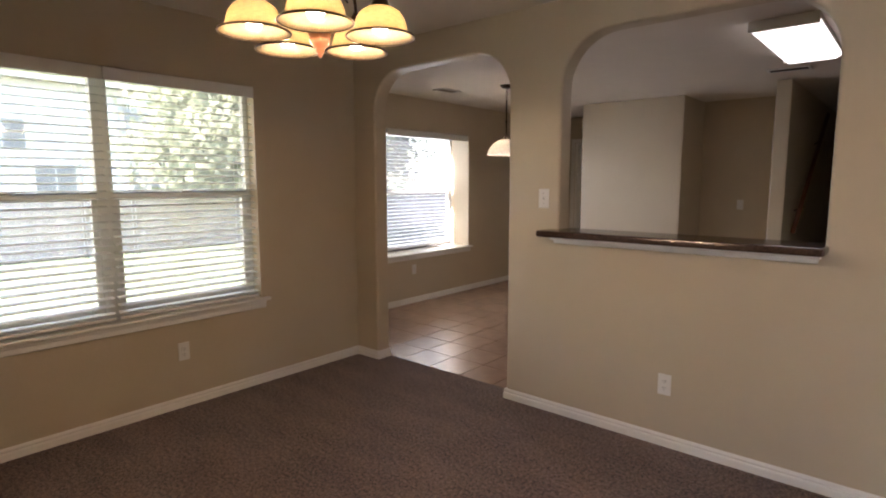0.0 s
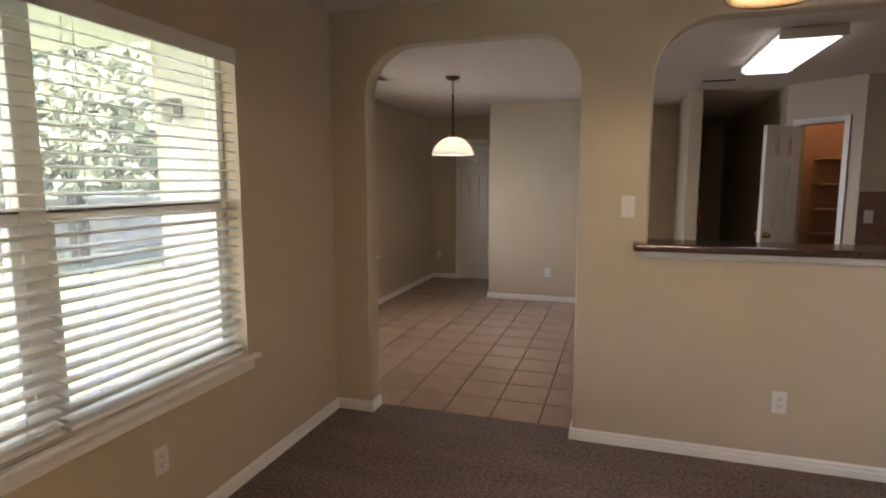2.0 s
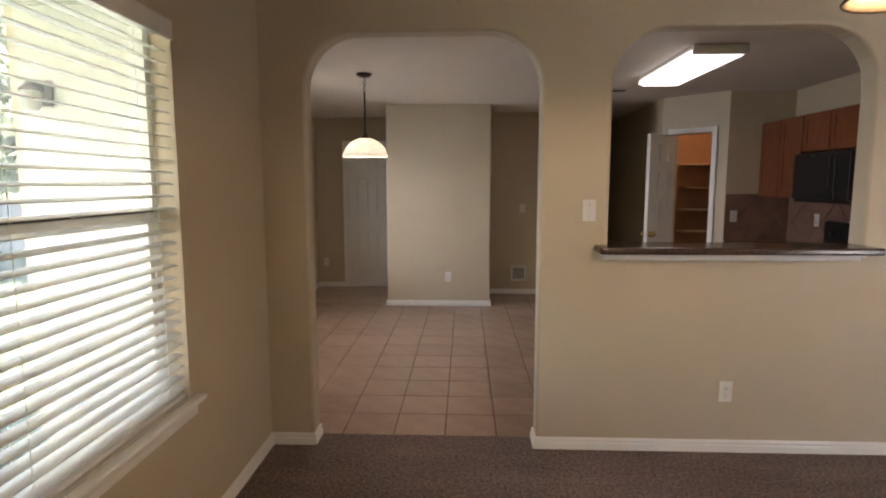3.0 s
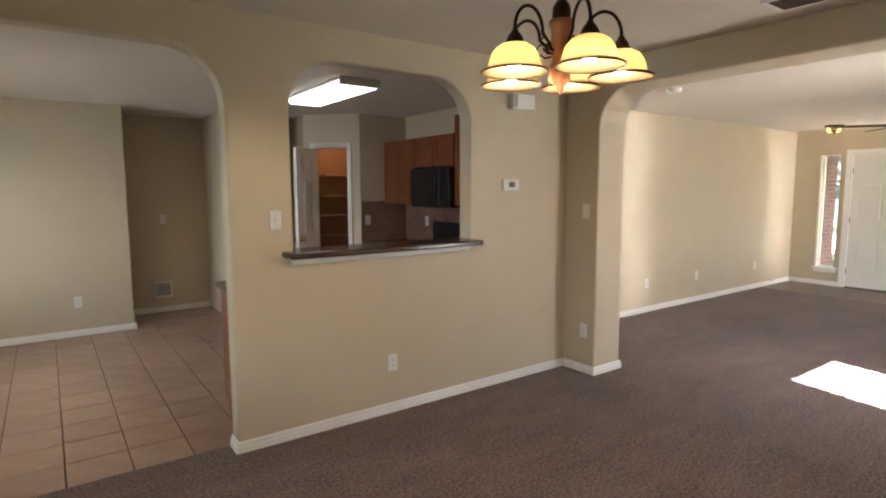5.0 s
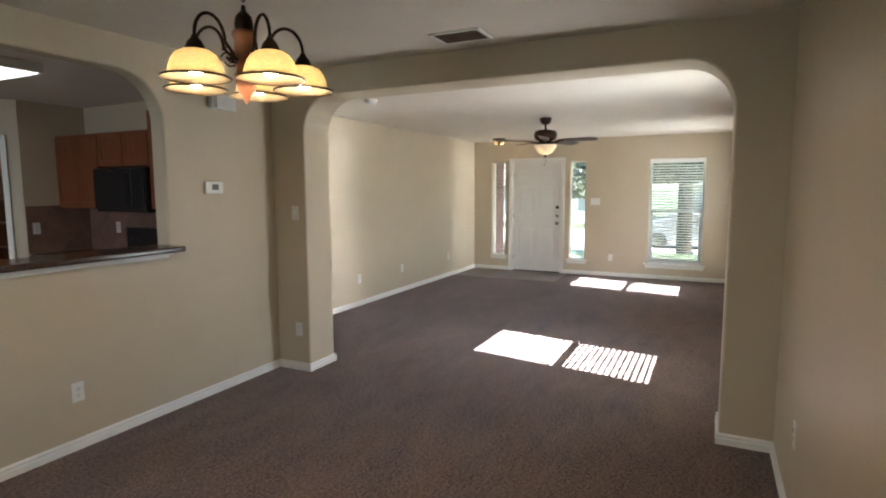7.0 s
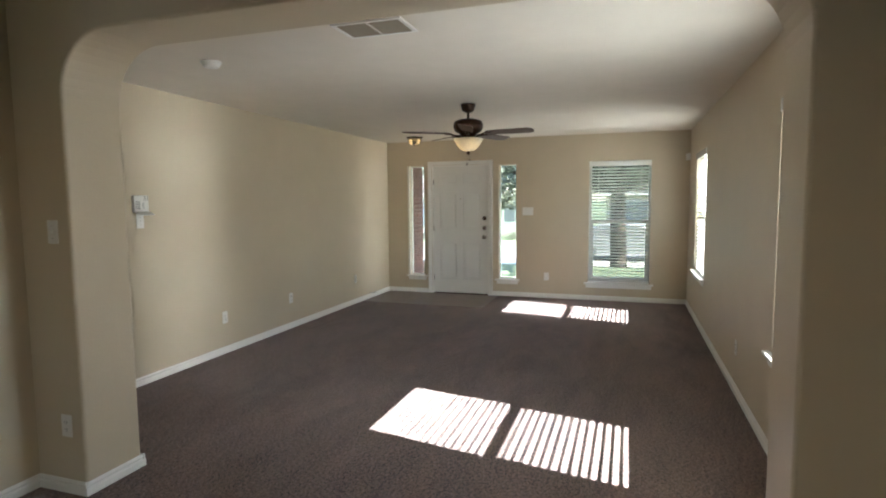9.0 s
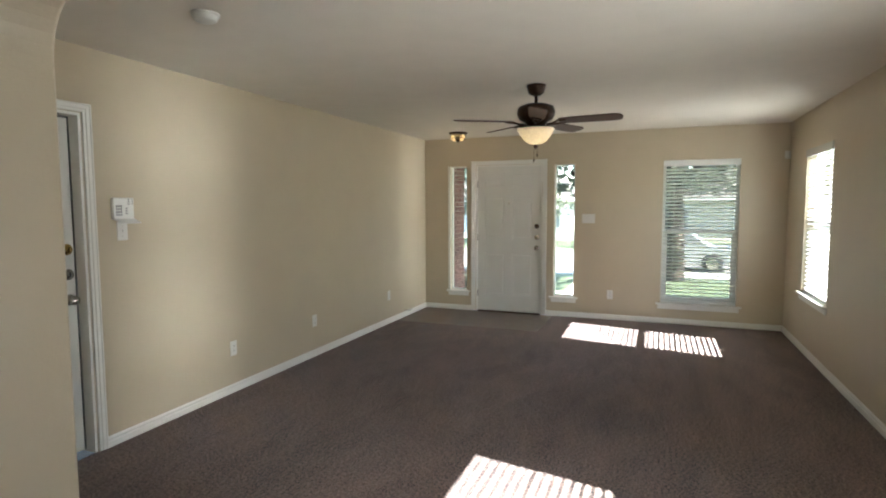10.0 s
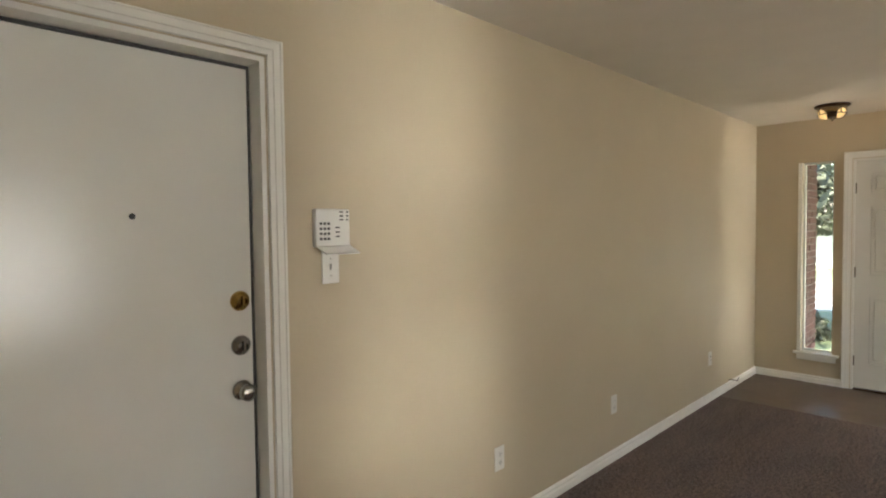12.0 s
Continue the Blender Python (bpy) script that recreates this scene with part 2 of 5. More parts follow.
def tube(bm, pts, r, n=8, closed=False):
    """A round bar along points; r may be a number or one radius per point."""
    pts = [Vector(p) for p in pts]
    rs = r if isinstance(r, (list, tuple)) else [r] * len(pts)
    rings, up = [], None
    for i, p in enumerate(pts):
        a = pts[i - 1] if (i or closed) else p
        b = pts[(i + 1) % len(pts)] if (i < len(pts) - 1 or closed) else p
        d = (b - a).normalized()
        if up is None:
            up = Vector((0, 0, 1)) if abs(d.z) < 0.9 else Vector((1, 0, 0))
        s = d.cross(up).normalized()
        up = s.cross(d).normalized()
        rings.append([bm.verts.new(p + rs[i] * (math.cos(2 * math.pi * k / n) * s + math.sin(2 * math.pi * k / n) * up)) for k in range(n)])
    pairs = list(zip(rings, rings[1:])) + ([(rings[-1], rings[0])] if closed else [])
    for a, b in pairs:
        for k in range(n):
            bm.faces.new((a[k], a[(k + 1) % n], b[(k + 1) % n], b[k])).smooth = True
    if not closed:
        bm.faces.new(rings[0][::-1])
        bm.faces.new(rings[-1])
    return bm


def prism(bm, pts, y0, y1):
    """A polygon in x and z, drawn out from y0 to y1."""
    a = [bm.verts.new((x, y0, z)) for x, z in pts]
    b = [bm.verts.new((x, y1, z)) for x, z in pts]
    bm.faces.new(a)
    bm.faces.new(b[::-1])
    for i in range(len(pts)):
        j = (i + 1) % len(pts)
        bm.faces.new((a[j], a[i], b[i], b[j]))
    return bm


def finish(bm):
    bmesh.ops.recalc_face_normals(bm, faces=bm.faces)
    return bm


def mesh_of(name, bm, material):
    finish(bm)
    me = bpy.data.meshes.new(name)
    bm.to_mesh(me)
    bm.free()
    me.materials.append(material)
    return me


def part(name, bm, material, parent, label=""):
    ob = new(name, mesh_of(name, bm, material))
    ob.parent = parent
    return tagged(ob, label)


def piece(name, me, parent, m):
    ob = new(name, me)
    ob.parent = parent
    ob.matrix_basis = m
    return ob


def thing(name, m, label, category, group="", kind=""):
    ob = new(name)
    ob.matrix_world = m
    ob.empty_display_size = 0.1
    return tagged(ob, label, category, group, kind)


def solid(name, bm, material, label="", category="", group="", kind="structure", m=None):
    ob = new(name, mesh_of(name, bm, material))
    if m is not None:
        ob.matrix_world = m
    return tagged(ob, label, category, group, kind)


# ---- walls ----
def arch(u0, u1, top, r, n=10):
    """An opening from the floor with rounded upper corners, from u0 to u1."""
    pts = [(u0, 0.0)]
    pts += [(u0 + r - r * math.cos(a), top - r + r * math.sin(a)) for a in [math.pi / 2 * i / n for i in range(n + 1)]]
    pts += [(u1 - r + r * math.sin(a), top - r + r * math.cos(a)) for a in [math.pi / 2 * i / n for i in range(n + 1)]]
    return pts + [(u1, 0.0)]


def panel(name, m, outer, holes, thick, material, label, soft=()):
    """A wall sheet: outline and holes in x and z, its inner face at y = 0, thick towards +y. soft: a corner radius for the openings."""
    bm = bmesh.new()
    marks = set()

    def loop(pts, mark):
        vs = [bm.verts.new((x, 0, z)) for x, z in pts]
        for i, v in enumerate(vs):
            bm.edges.new((v, vs[(i + 1) % len(vs)]))
        if mark:
            marks.update((round(x, 4), round(z, 4)) for x, z in pts)
    loop(outer, False)
    for h in holes:
        loop(h, True)
    marks.update((round(x, 4), round(z, 4)) for x, z in soft)
    bmesh.ops.triangle_fill(bm, use_beauty=True, use_dissolve=False, edges=bm.edges[:])
    bmesh.ops.dissolve_limit(bm, angle_limit=0.01, verts=[], edges=[e for e in bm.edges if len(e.link_faces) == 2])
    r = bmesh.ops.extrude_face_region(bm, geom=bm.faces[:])
    bmesh.ops.translate(bm, vec=(0, thick, 0), verts=[v for v in r["geom"] if isinstance(v, bmesh.types.BMVert)])
    finish(bm)
    if soft:
        es = []
        for e in bm.edges:
            a, b = e.verts
            if abs(a.co.y - b.co.y) < 1e-5 and len(e.link_faces) == 2 and e.calc_face_angle() > 1.0:
                if all((round(v.co.x, 4), round(v.co.z, 4)) in marks for v in (a, b)):
                    es.append(e)
        bmesh.ops.bevel(bm, geom=es, offset=0.016, segments=3, affect="EDGES", profile=0.5)
    ob = new(name, mesh_of(name, bm, material))
    ob.matrix_world = m
    return tagged(ob, label, "wall", kind="structure")


def rect(u0, z0, u1, z1):
    return [(u0, z0), (u1, z0), (u1, z1), (u0, z1)]


H = 2.455          # ceiling height
HD = 2.53          # dining room ceiling
YP = 3.07          # dining face of the kitchen partition
TP = 0.13
XW = -3.368        # dining window wall
XH, XH2 = 0.943, 1.28   # beam wall between dining and living room
YL = 3.904         # living room's long wall
XF = 7.40          # front wall
YR = -0.705        # window side wall of the living room
XN = -4.40         # breakfast nook's window wall
R_W, R_F, R_R = pose(XW, 0, 0, 0, 0, 90), pose(XF, 0, 0, 0, 0, -90), pose(0, YR, 0, 0, 0, 180)

a1 = arch(-3.12, -1.838, 2.312, 0.29)
p1 = [(-4.76, 0)] + a1 + [(XH, 0), (XH, HD), (-4.76, HD)]
hole = [(-1.465, 1.14)] + arch(-1.465, -0.105, 2.325, 0.30)[1:-1] + [(-0.105, 1.14)]
panel("wall_partition", pose(0, YP, 0), p1, [hole], TP, PAINT, "beige painted wall with an arched doorway and serving opening", a1[1:-1] + [(-3.12, 0.0), (-1.838, 0.0)])
a2 = arch(-2.733, 0.415, 2.318, 0.29)
panel("wall_beam", pose(XH, 0, 0, 0, 0, -90), [(-YP - TP, 0)] + a2 + [(-YR, 0), (-YR, HD), (-YP - TP, HD)], [], XH2 - XH, PAINT,
      "thick beige wall with a wide round-cornered opening", a2)
panel("wall_west", R_W, rect(YR - 0.15, 0, YP, HD), [rect(0.28, 0.64, 2.162, 2.125)], 0.15, PAINT, "beige painted wall with a wide double window")
panel("wall_north", pose(0, YL, 0), [(XH2, 0), (1.395, 0), (1.395, 2.062), (2.207, 2.062), (2.207, 0), (XF, 0), (XF, H), (XH2, H)], [], 0.13, PAINT,
      "long plain beige painted living room wall")
panel("wall_east", R_F, [(-YL - 0.13, 0), (-3.125, 0), (-3.125, 2.062), (-2.18, 2.062), (-2.18, 0), (-YR, 0), (-YR, H), (-YL - 0.13, H)],
      [rect(-3.51, 0.285, -3.262, 2.06), rect(-2.02, 0.27, -1.745, 2.05), rect(-0.66, 0.265, 0.203, 2.06)], 0.15, PAINT,
      "beige painted front wall with door, sidelights and window")
panel("wall_south", R_R, rect(-XF - 0.15, 0, -(XW - 0.15), HD), [rect(-2.55, 0.60, -1.62, 2.065), rect(-6.60, 0.60, -5.67, 2.065)], 0.15, PAINT,
      "beige painted side wall with two tall windows")
# kitchen and nook
panel("wall_nook_west", pose(XN, 0, 0, 0, 0, 90), rect(YP + TP, 0, 8.2, H), [rect(4.38, 0.61, 5.91, 2.075)], 0.36, PAINT, "beige nook wall with a deep window recess", [(0, 0)])
panel("wall_nook_north", pose(0, 8.05, 0), [(XN, 0), (-3.955, 0), (-3.955, 2.06), (-3.215, 2.06), (-3.215, 0), (-3.209, 0), (-3.209, H), (XN, H)], [], 0.15, PAINT, "beige painted nook wall with a doorway")
solid("wall_closet_block", B(-3.209, 6.79, 0, -1.937, 8.2, H, bevel=0.012), PAINT, "light beige projecting wall block between nook and recess", "wall")
solid("wall_recess", B(-1.937, 7.58, 0, -0.953, 7.7, H), PAINT, "beige painted recess wall", "wall")
solid("wall_hall_west", B(-0.953, 6.42, 0, -0.82, 10.2, H, bevel=0.01), PAINT, "beige painted wall end beside the dark hall", "wall")
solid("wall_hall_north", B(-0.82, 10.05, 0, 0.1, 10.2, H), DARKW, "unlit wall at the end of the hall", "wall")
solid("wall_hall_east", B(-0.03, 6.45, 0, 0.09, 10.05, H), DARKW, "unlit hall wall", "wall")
solid("wall_kitchen_north", B(0.47, 5.94, 0, 1.13, 6.05, H), PAINT, "beige painted kitchen wall", "wall")
solid("wall_kitchen_east", B(1.13, YP + TP, 0, XH2, 7.3, H), PAINT, "beige painted kitchen wall", "wall")
# the slanted pantry wall with its doorway
PD = pose(0.47, 5.94, 0, 0, 0, 135)
panel("wall_pantry", PD, [(0, 0), (0.165, 0), (0.165, 2.05), (0.575, 2.05), (0.575, 0), (0.71, 0), (0.71, H), (0, H)], [], -0.11, PAINT, "slanted beige wall with the pantry doorway")
solid("wall_pantry_back", box(B(0.091, 7.1, 0, 1.13, 7.2, H), 0.0905, 6.46, 0, 0.1, 7.099, H), PANTRY, "brown painted pantry wall", "wall")

# ---- floors and ceilings ----
bm = B(XW, YR, -0.06, XH2, YP + 0.135, 0)
box(bm, XH2, YR, -0.06, 6.37, YL, 0)
box(bm, 6.37, YR, -0.06, XF, 2.02, 0)
solid("floor_carpet", bm, CARPET, "dark brown cut-pile carpet with vacuum marks", "carpet")
solid("floor_slab", B(-4.76, YR, -0.2, XF, 10.2, -0.06), GROUT, "concrete slab under the floors", "floor")
solid("floor_entry", B(6.37, 2.02, -0.06, XF, YL, -0.008), ENTRY, "brown glossy entry floor by the front door", "floor")
floor_kitchen = solid("floor_kitchen", B(-4.4, YP + 0.136, -0.05, 1.13, 10.05, -0.012), GROUT, "dark grout bed of the kitchen tile floor", "floor")
bm = B(XH + 0.1, YR - 0.15, H, XF + 0.15, 10.2, H + 0.12)
box(bm, -4.76, YP + 0.05, H, XH + 0.1, 10.2, H + 0.12)
box(bm, XW - 0.15, YR - 0.15, HD, XH + 0.1, YP + 0.05, HD + 0.12)
solid("ceiling", bm, CEIL, "off-white textured plaster ceiling", "ceiling")

# ---- trim ----
BASE = [(0, 0), (-0.016, 0), (-0.016, 0.034), (-0.013, 0.040), (-0.0075, 0.042), (-0.0075, 0.047), (-0.0115, 0.051), (-0.0115, 0.057), (-0.006, 0.064), (-0.0045, 0.068), (0, 0.068)]


def runner(name, m, u0, u1, profile, material, label, category):
    """A moulding along x from a profile in y and z."""
    bm = bmesh.new()
    a = [bm.verts.new((u0, y, z)) for y, z in profile]
    b = [bm.verts.new((u1, y, z)) for y, z in profile]
    bm.faces.new(a)
    bm.faces.new(b[::-1])
    for i in range(len(a)):
        j = (i + 1) % len(a)
        bm.faces.new((a[i], a[j], b[j], b[i]))
    return solid(name, bm, material, label, category, m=m)


def baseboard(m, u0, u1):
    return runner("baseboard", m, u0, u1, BASE, TRIM, "white painted wooden baseboard", "baseboard")


W0, WN = pose(0, YP, 0), pose(0, YL, 0)
RWN = pose(XN, 0, 0, 0, 0, 90)
baseboard(W0, XW, -3.12)
baseboard(W0, -1.838, XH)
baseboard(pose(-3.12, 0, 0, 0, 0, 90), YP - 0.014, YP + TP)
baseboard(pose(-1.838, 0, 0, 0, 0, -90), -YP - TP, -YP + 0.014)
baseboard(R_W, YR, YP - 0.014)
baseboard(pose(XH, 0, 0, 0, 0, -90), -YP + 0.014, -2.733 + 0.014)
baseboard(pose(0, 2.733, 0), XH - 0.014, XH2 + 0.014)
baseboard(pose(XH, 0, 0, 0, 0, -90), 0.415 - 0.014, -YR)
baseboard(pose(0, -0.415, 0, 0, 0, 180), -XH2 - 0.014, -XH + 0.014)
baseboard(pose(XH2, 0, 0, 0, 0, 90), 2.733 - 0.014, YL)
baseboard(pose(XH2, 0, 0, 0, 0, 90), YR, -0.415 + 0.014)
baseboard(R_R, -XH, -XW - 0.014)
baseboard(R_R, -XF + 0.014, -XH2 - 0.014)
baseboard(WN, 2.262, XF)
baseboard(R_F, -YL + 0.014, -3.19)
baseboard(R_F, -2.115, -YR)
baseboard(RWN, YP + TP, 8.05)
baseboard(pose(0, 8.05, 0), XN + 0.014, -4.02)
baseboard(pose(0, 6.79, 0), -3.223, -1.923)
baseboard(pose(-1.937, 0, 0, 0, 0, 90), 6.776, 7.58)
baseboard(pose(-3.209, 0, 0, 0, 0, -90), -8.05, -6.776)
baseboard(pose(0, 7.58, 0), -1.923, -0.953)
baseboard(pose(0, 6.42, 0), -0.967, -0.806)


def casing(name, m, u0, u1, top, label, w=0.064, foot=0.0):
    """Door casing round an opening: two legs and a head, each stepped in three."""
    t = thing(name, m, label, "door casing", kind="structure")
    for s, u in ((-1, u0), (1, u1)):
        bm = bmesh.new()
        for a, b, d in ((0.004, w, 0.012), (0.022, w, 0.017), (0.045, w, 0.021)):
            box(bm, u + s * a, -d, foot, u + s * b, 0, top + b - 0.002 * (a > 0.01), bevel=0.002, seg=1)
        part("casing_leg", bm, TRIM, t)
    bm = bmesh.new()
    for a, b, d in ((0.004, w, 0.0115), (0.022, w, 0.0165), (0.045, w, 0.0205)):
        box(bm, u0 - b + 0.003, -d, top + a, u1 + b - 0.003, 0, top + b - 0.0035, bevel=0.002, seg=1)
    part("casing_head", bm, TRIM, t)
    return t


def jambs(m, u0, u1, top, depth, name="door_frame"):
    t = thing(name, m, "white painted wooden door frame lining", "door frame", kind="structure")
    part("jamb", B(u0 + 0.001, 0.001, 0, u0 + 0.018, depth, top - 0.001), TRIM, t)
    part("jamb", B(u1 - 0.018, 0.001, 0, u1 - 0.001, depth, top - 0.001), TRIM, t)
    part("head", B(u0 + 0.018, 0.001, top - 0.018, u1 - 0.018, depth, top - 0.001), TRIM, t)
    return t


# ---- windows and blinds ----
def window(name, m, w, z0, z1, depth, mullions=(), sash=True, stool=True, label="white vinyl sash window", glass=None):
    """A window in an opening w wide from z0 to z1, set depth behind the inner face (x along, y outwards)."""
    t = thing(name, m, label, "window", kind="structure")
    y0, y1 = depth, depth + 0.05
    f = 0.035 if sash else 0.014
    cuts = [0.0, *mullions, w]
    part("window_frame", B(0.001, y0, z0 + 0.001, f, y1, z1 - 0.001), VINYL, t)
    part("window_frame", B(w - f, y0, z0 + 0.001, w - 0.001, y1, z1 - 0.001), VINYL, t)
    part("window_frame", B(f, y0, z1 - f, w - f, y1, z1 - 0.001), VINYL, t)
    part("window_frame", B(f, y0, z0 + 0.001, w - f, y1, z0 + f), VINYL, t)
    for c in mullions:
        part("mullion", B(c - 0.045, y0 - 0.004, z0 + f, c + 0.045, y1 + 0.01, z1 - f, bevel=0.004), VINYL, t)
    for i in range(len(cuts) - 1):
        a = cuts[i] + (f if i == 0 else 0.045)
        b = cuts[i + 1] - (f if i == len(cuts) - 2 else 0.045)
        za, zb = z0 + f, z1 - f
        if sash:
            mid = (za + zb) / 2
            part("meeting_rail", B(a, y0 + 0.002, mid - 0.022, b, y1 - 0.008, mid + 0.018, bevel=0.003), VINYL, t)
            part("sash_stile", B(a, y0 + 0.006, za, a + 0.03, y1 - 0.006, mid - 0.022), VINYL, t)
            part("sash_stile", B(b - 0.03, y0 + 0.006, za, b, y1 - 0.006, mid - 0.022), VINYL, t)
            part("sash_rail", B(a + 0.03, y0 + 0.006, za, b - 0.03, y1 - 0.006, za + 0.035), VINYL, t)
            part("sash_latch", B((a + b) / 2 - 0.03, y0 - 0.012, mid + 0.018, (a + b) / 2 + 0.03, y0 + 0.02, mid + 0.03, bevel=0.004), NICKEL, t)
            # dark strips draw the shadow lines above the meeting rail and the sill
            part("dark_strip", B(a, y0 - 0.003, mid + 0.0185, b, y0 + 0.012, mid + 0.0245), SLOT, t, "dark strip drawn for a shadow line")
            part("dark_strip", B(a, y0 - 0.004, z0 + 0.001, b, y0 - 0.0005, z0 + 0.012), SLOT, t, "dark strip drawn for a shadow line")
            spans = ((za + 0.035, mid - 0.022, y0 + 0.02), (mid + 0.018, zb, y0 + 0.032))
        else:
            spans = ((za, zb, y0 + 0.025),)
        for p, q, y in spans:
            g = part("pane", B(a, y, p, b, y + 0.004, q), glass or GLASS, t)
            g.visible_shadow = False
    if stool:
        bm = B(-0.055, -0.045, z0 - 0.024, w + 0.055, 0.0, z0 - 0.001, bevel=0.007)
        box(bm, 0.002, 0.0, z0 - 0.02, w - 0.002, depth, z0 + 0.0005)
        part("window_sill", bm, TRIM, t)
        bm = B(-0.03, -0.016, z0 - 0.078, w + 0.03, 0, z0 - 0.024, bevel=0.004)
        box(bm, -0.03, -0.021, z0 - 0.045, w + 0.03, -0.001, z0 - 0.024, bevel=0.005)
        part("apron", bm, TRIM, t)
    return t


def slat_mesh(w, width=0.050):
    bm = bmesh.new()
    n = 4
    top, bot = [], []
    for i in range(n + 1):
        y = (i / n - 0.5) * width
        z = 0.0035 * (1 - (2 * i / n - 1) ** 2)
        top.append((y, z + 0.0028))
        bot.append((y, z))
    loop = top + bot[::-1]
    a = [bm.verts.new((-w / 2, y, z)) for y, z in loop]
    b = [bm.verts.new((w / 2, y, z)) for y, z in loop]
    bm.faces.new(a)
    bm.faces.new(b[::-1])
    for i in range(len(loop)):
        j = (i + 1) % len(loop)
        bm.faces.new((a[i], a[j], b[j], b[i]))
    return mesh_of("slat", bm, SLAT)


def blind(m, u0, u1, z0, z1, tilt, label, y=0.042, pitch=0.044, valance=0.078, upper=None):
    """A two-inch slat blind let down over an opening."""
    t = thing("window_blind", m @ Matrix.Translation(((u0 + u1) / 2, y, z0)), label, "window blind")
    w, h = u1 - u0, z1 - z0
    bm = B(-w / 2 - 0.003, -y - 0.012, h - valance, w / 2 + 0.003, -y + 0.001, h - 0.003, bevel=0.004)
    part("valance", bm, SLAT, t)
    part("headrail", B(-w / 2 + 0.006, -y + 0.006, h - 0.055, w / 2 - 0.006, 0.03, h - 0.004), SLAT, t)
    me = slat_mesh(w - 0.014)
    z = 0.045
    k = 0
    rnd = random.Random(7)
    while z < h - 0.075:
        piece("slat", me, t, pose(rnd.uniform(-0.002, 0.002), 0, z, (upper if upper and z > h * 0.5 else tilt) + rnd.uniform(-1.3, 1.3), rnd.uniform(-0.12, 0.12), 0))
        z += pitch
        k += 1
    part("bottom_rail", B(-w / 2 + 0.006, -0.025, 0.006, w / 2 - 0.006, 0.025, 0.024, bevel=0.004), SLAT, t)
    for u in (-w / 2 + 0.13, w / 2 - 0.13) + ((0.0,) if w > 1.0 else ()):
        for yy in (-0.027, 0.027):
            part("ladder_cord", tube(bmesh.new(), [(u, yy, 0.02), (u, yy, h - 0.06)], 0.0011, 4), CORD, t)
    return t


# dining window, two units in one opening
window("window_1", pose(XW, 0.28, 0, 0, 0, 90), 1.882, 0.64, 2.125, 0.088, mullions=(0.941,), label="wide double white sash window with a painted sill", glass=HAZED)
blind(pose(XW, 0, 0, 0, 0, 90), 0.284, 1.216, 0.642, 2.125, 9, "white two-inch slat blind, lowered with open slats", y=0.036, pitch=0.0455)
blind(pose(XW, 0, 0, 0, 0, 90), 1.224, 2.158, 0.642, 2.125, 9, "white two-inch slat blind, lowered with open slats", y=0.036, pitch=0.0455)
# nook
window("window_2", pose(XN, 4.38, 0, 0, 0, 90), 1.53, 0.61, 2.075, 0.30, label="deep-set white sash window in the nook", glass=DIMMED)
blind(pose(XN, 0, 0, 0, 0, 90), 4.42, 5.87, 0.63, 2.07, 6, "white slat blind lowered in the deep nook recess", y=0.262)
# front wall
window("window_3", pose(XF, 0.66, 0, 0, 0, -90), 0.863, 0.265, 2.06, 0.088, label="tall white sash window facing the street", glass=DIMMED)
blind(pose(XF, 0, 0, 0, 0, -90), -0.656, 0.199, 0.268, 2.06, -17, "white slat blind with open slats before the street window")
window("window_4", pose(XF, 3.51, 0, 0, 0, -90), 0.248, 0.285, 2.06, 0.06, sash=False, label="narrow sidelight window beside the front door")
window("window_5", pose(XF, 2.02, 0, 0, 0, -90), 0.275, 0.27, 2.05, 0.06, sash=False, label="narrow sidelight window beside the front door")
runner("trim", pose(XF, 3.51, 0, 0, 0, -90) @ pose(0, 0, 0, 0, -90, 0), 0.29, 2.06, [(-0.004, 0.0), (-0.012, 0.0), (-0.012, 0.03), (-0.004, 0.03)], TRIM, "white painted trim strip by the sidelight", "trim")
# side wall
window("window_6", pose(2.55, YR, 0, 0, 0, 180), 0.93, 0.60, 2.065, 0.088, label="sunlit white sash window in the side wall")
blind(pose(0, YR, 0, 0, 0, 180), -2.546, -1.624, 0.602, 2.065, 21, "sunlit white slat blind, lowered with tilted slats", upper=21)
window("window_7", pose(6.60, YR, 0, 0, 0, 180), 0.93, 0.60, 2.065, 0.088, label="sunlit white sash window near the front corner")
blind(pose(0, YR, 0, 0, 0, 180), -6.596, -5.674, 0.602, 2.065, 21, "sunlit white slat blind, lowered with tilted slats", upper=21)


# ---- doors ----
def six_panel(bm, w, h, t=0.04, both=True):
    """A six-panel slab from x 0 to w, its face at y = 0, thick towards +y."""
    d = 0.016
    box(bm, 0.0, d, 0.0, w, t - d, h)
    st, mu = 0.115, 0.10
    rails = [(0.0, 0.225), (0.83, 1.02), (1.62, 1.74), (h - 0.115, h)]
    sides = ((0.0, d + 0.0005),) + (((t - d - 0.0005, t),) if both else ())
    pw = (w - 2 * st - mu) / 2
    for a, b in sides:
        box(bm, 0, a, 0, st, b, h)
        box(bm, w - st, a, 0, w, b, h)
        for p, q in rails:
            box(bm, st, a, p, w - st, b, q)
        for (p0, p1), (q0, q1) in zip(rails, rails[1:]):
            box(bm, st + pw, a, p1, st + pw + mu, b, q0)
            for u in (st, st + pw + mu):
                y0, y1 = (0.004, d + 0.001) if a == 0 else (t - d - 0.001, t - 0.004)
                box(bm, u + 0.026, y0, p1 + 0.026, u + pw - 0.026, y1, q0 - 0.026, bevel=0.011, seg=1)
    return bm


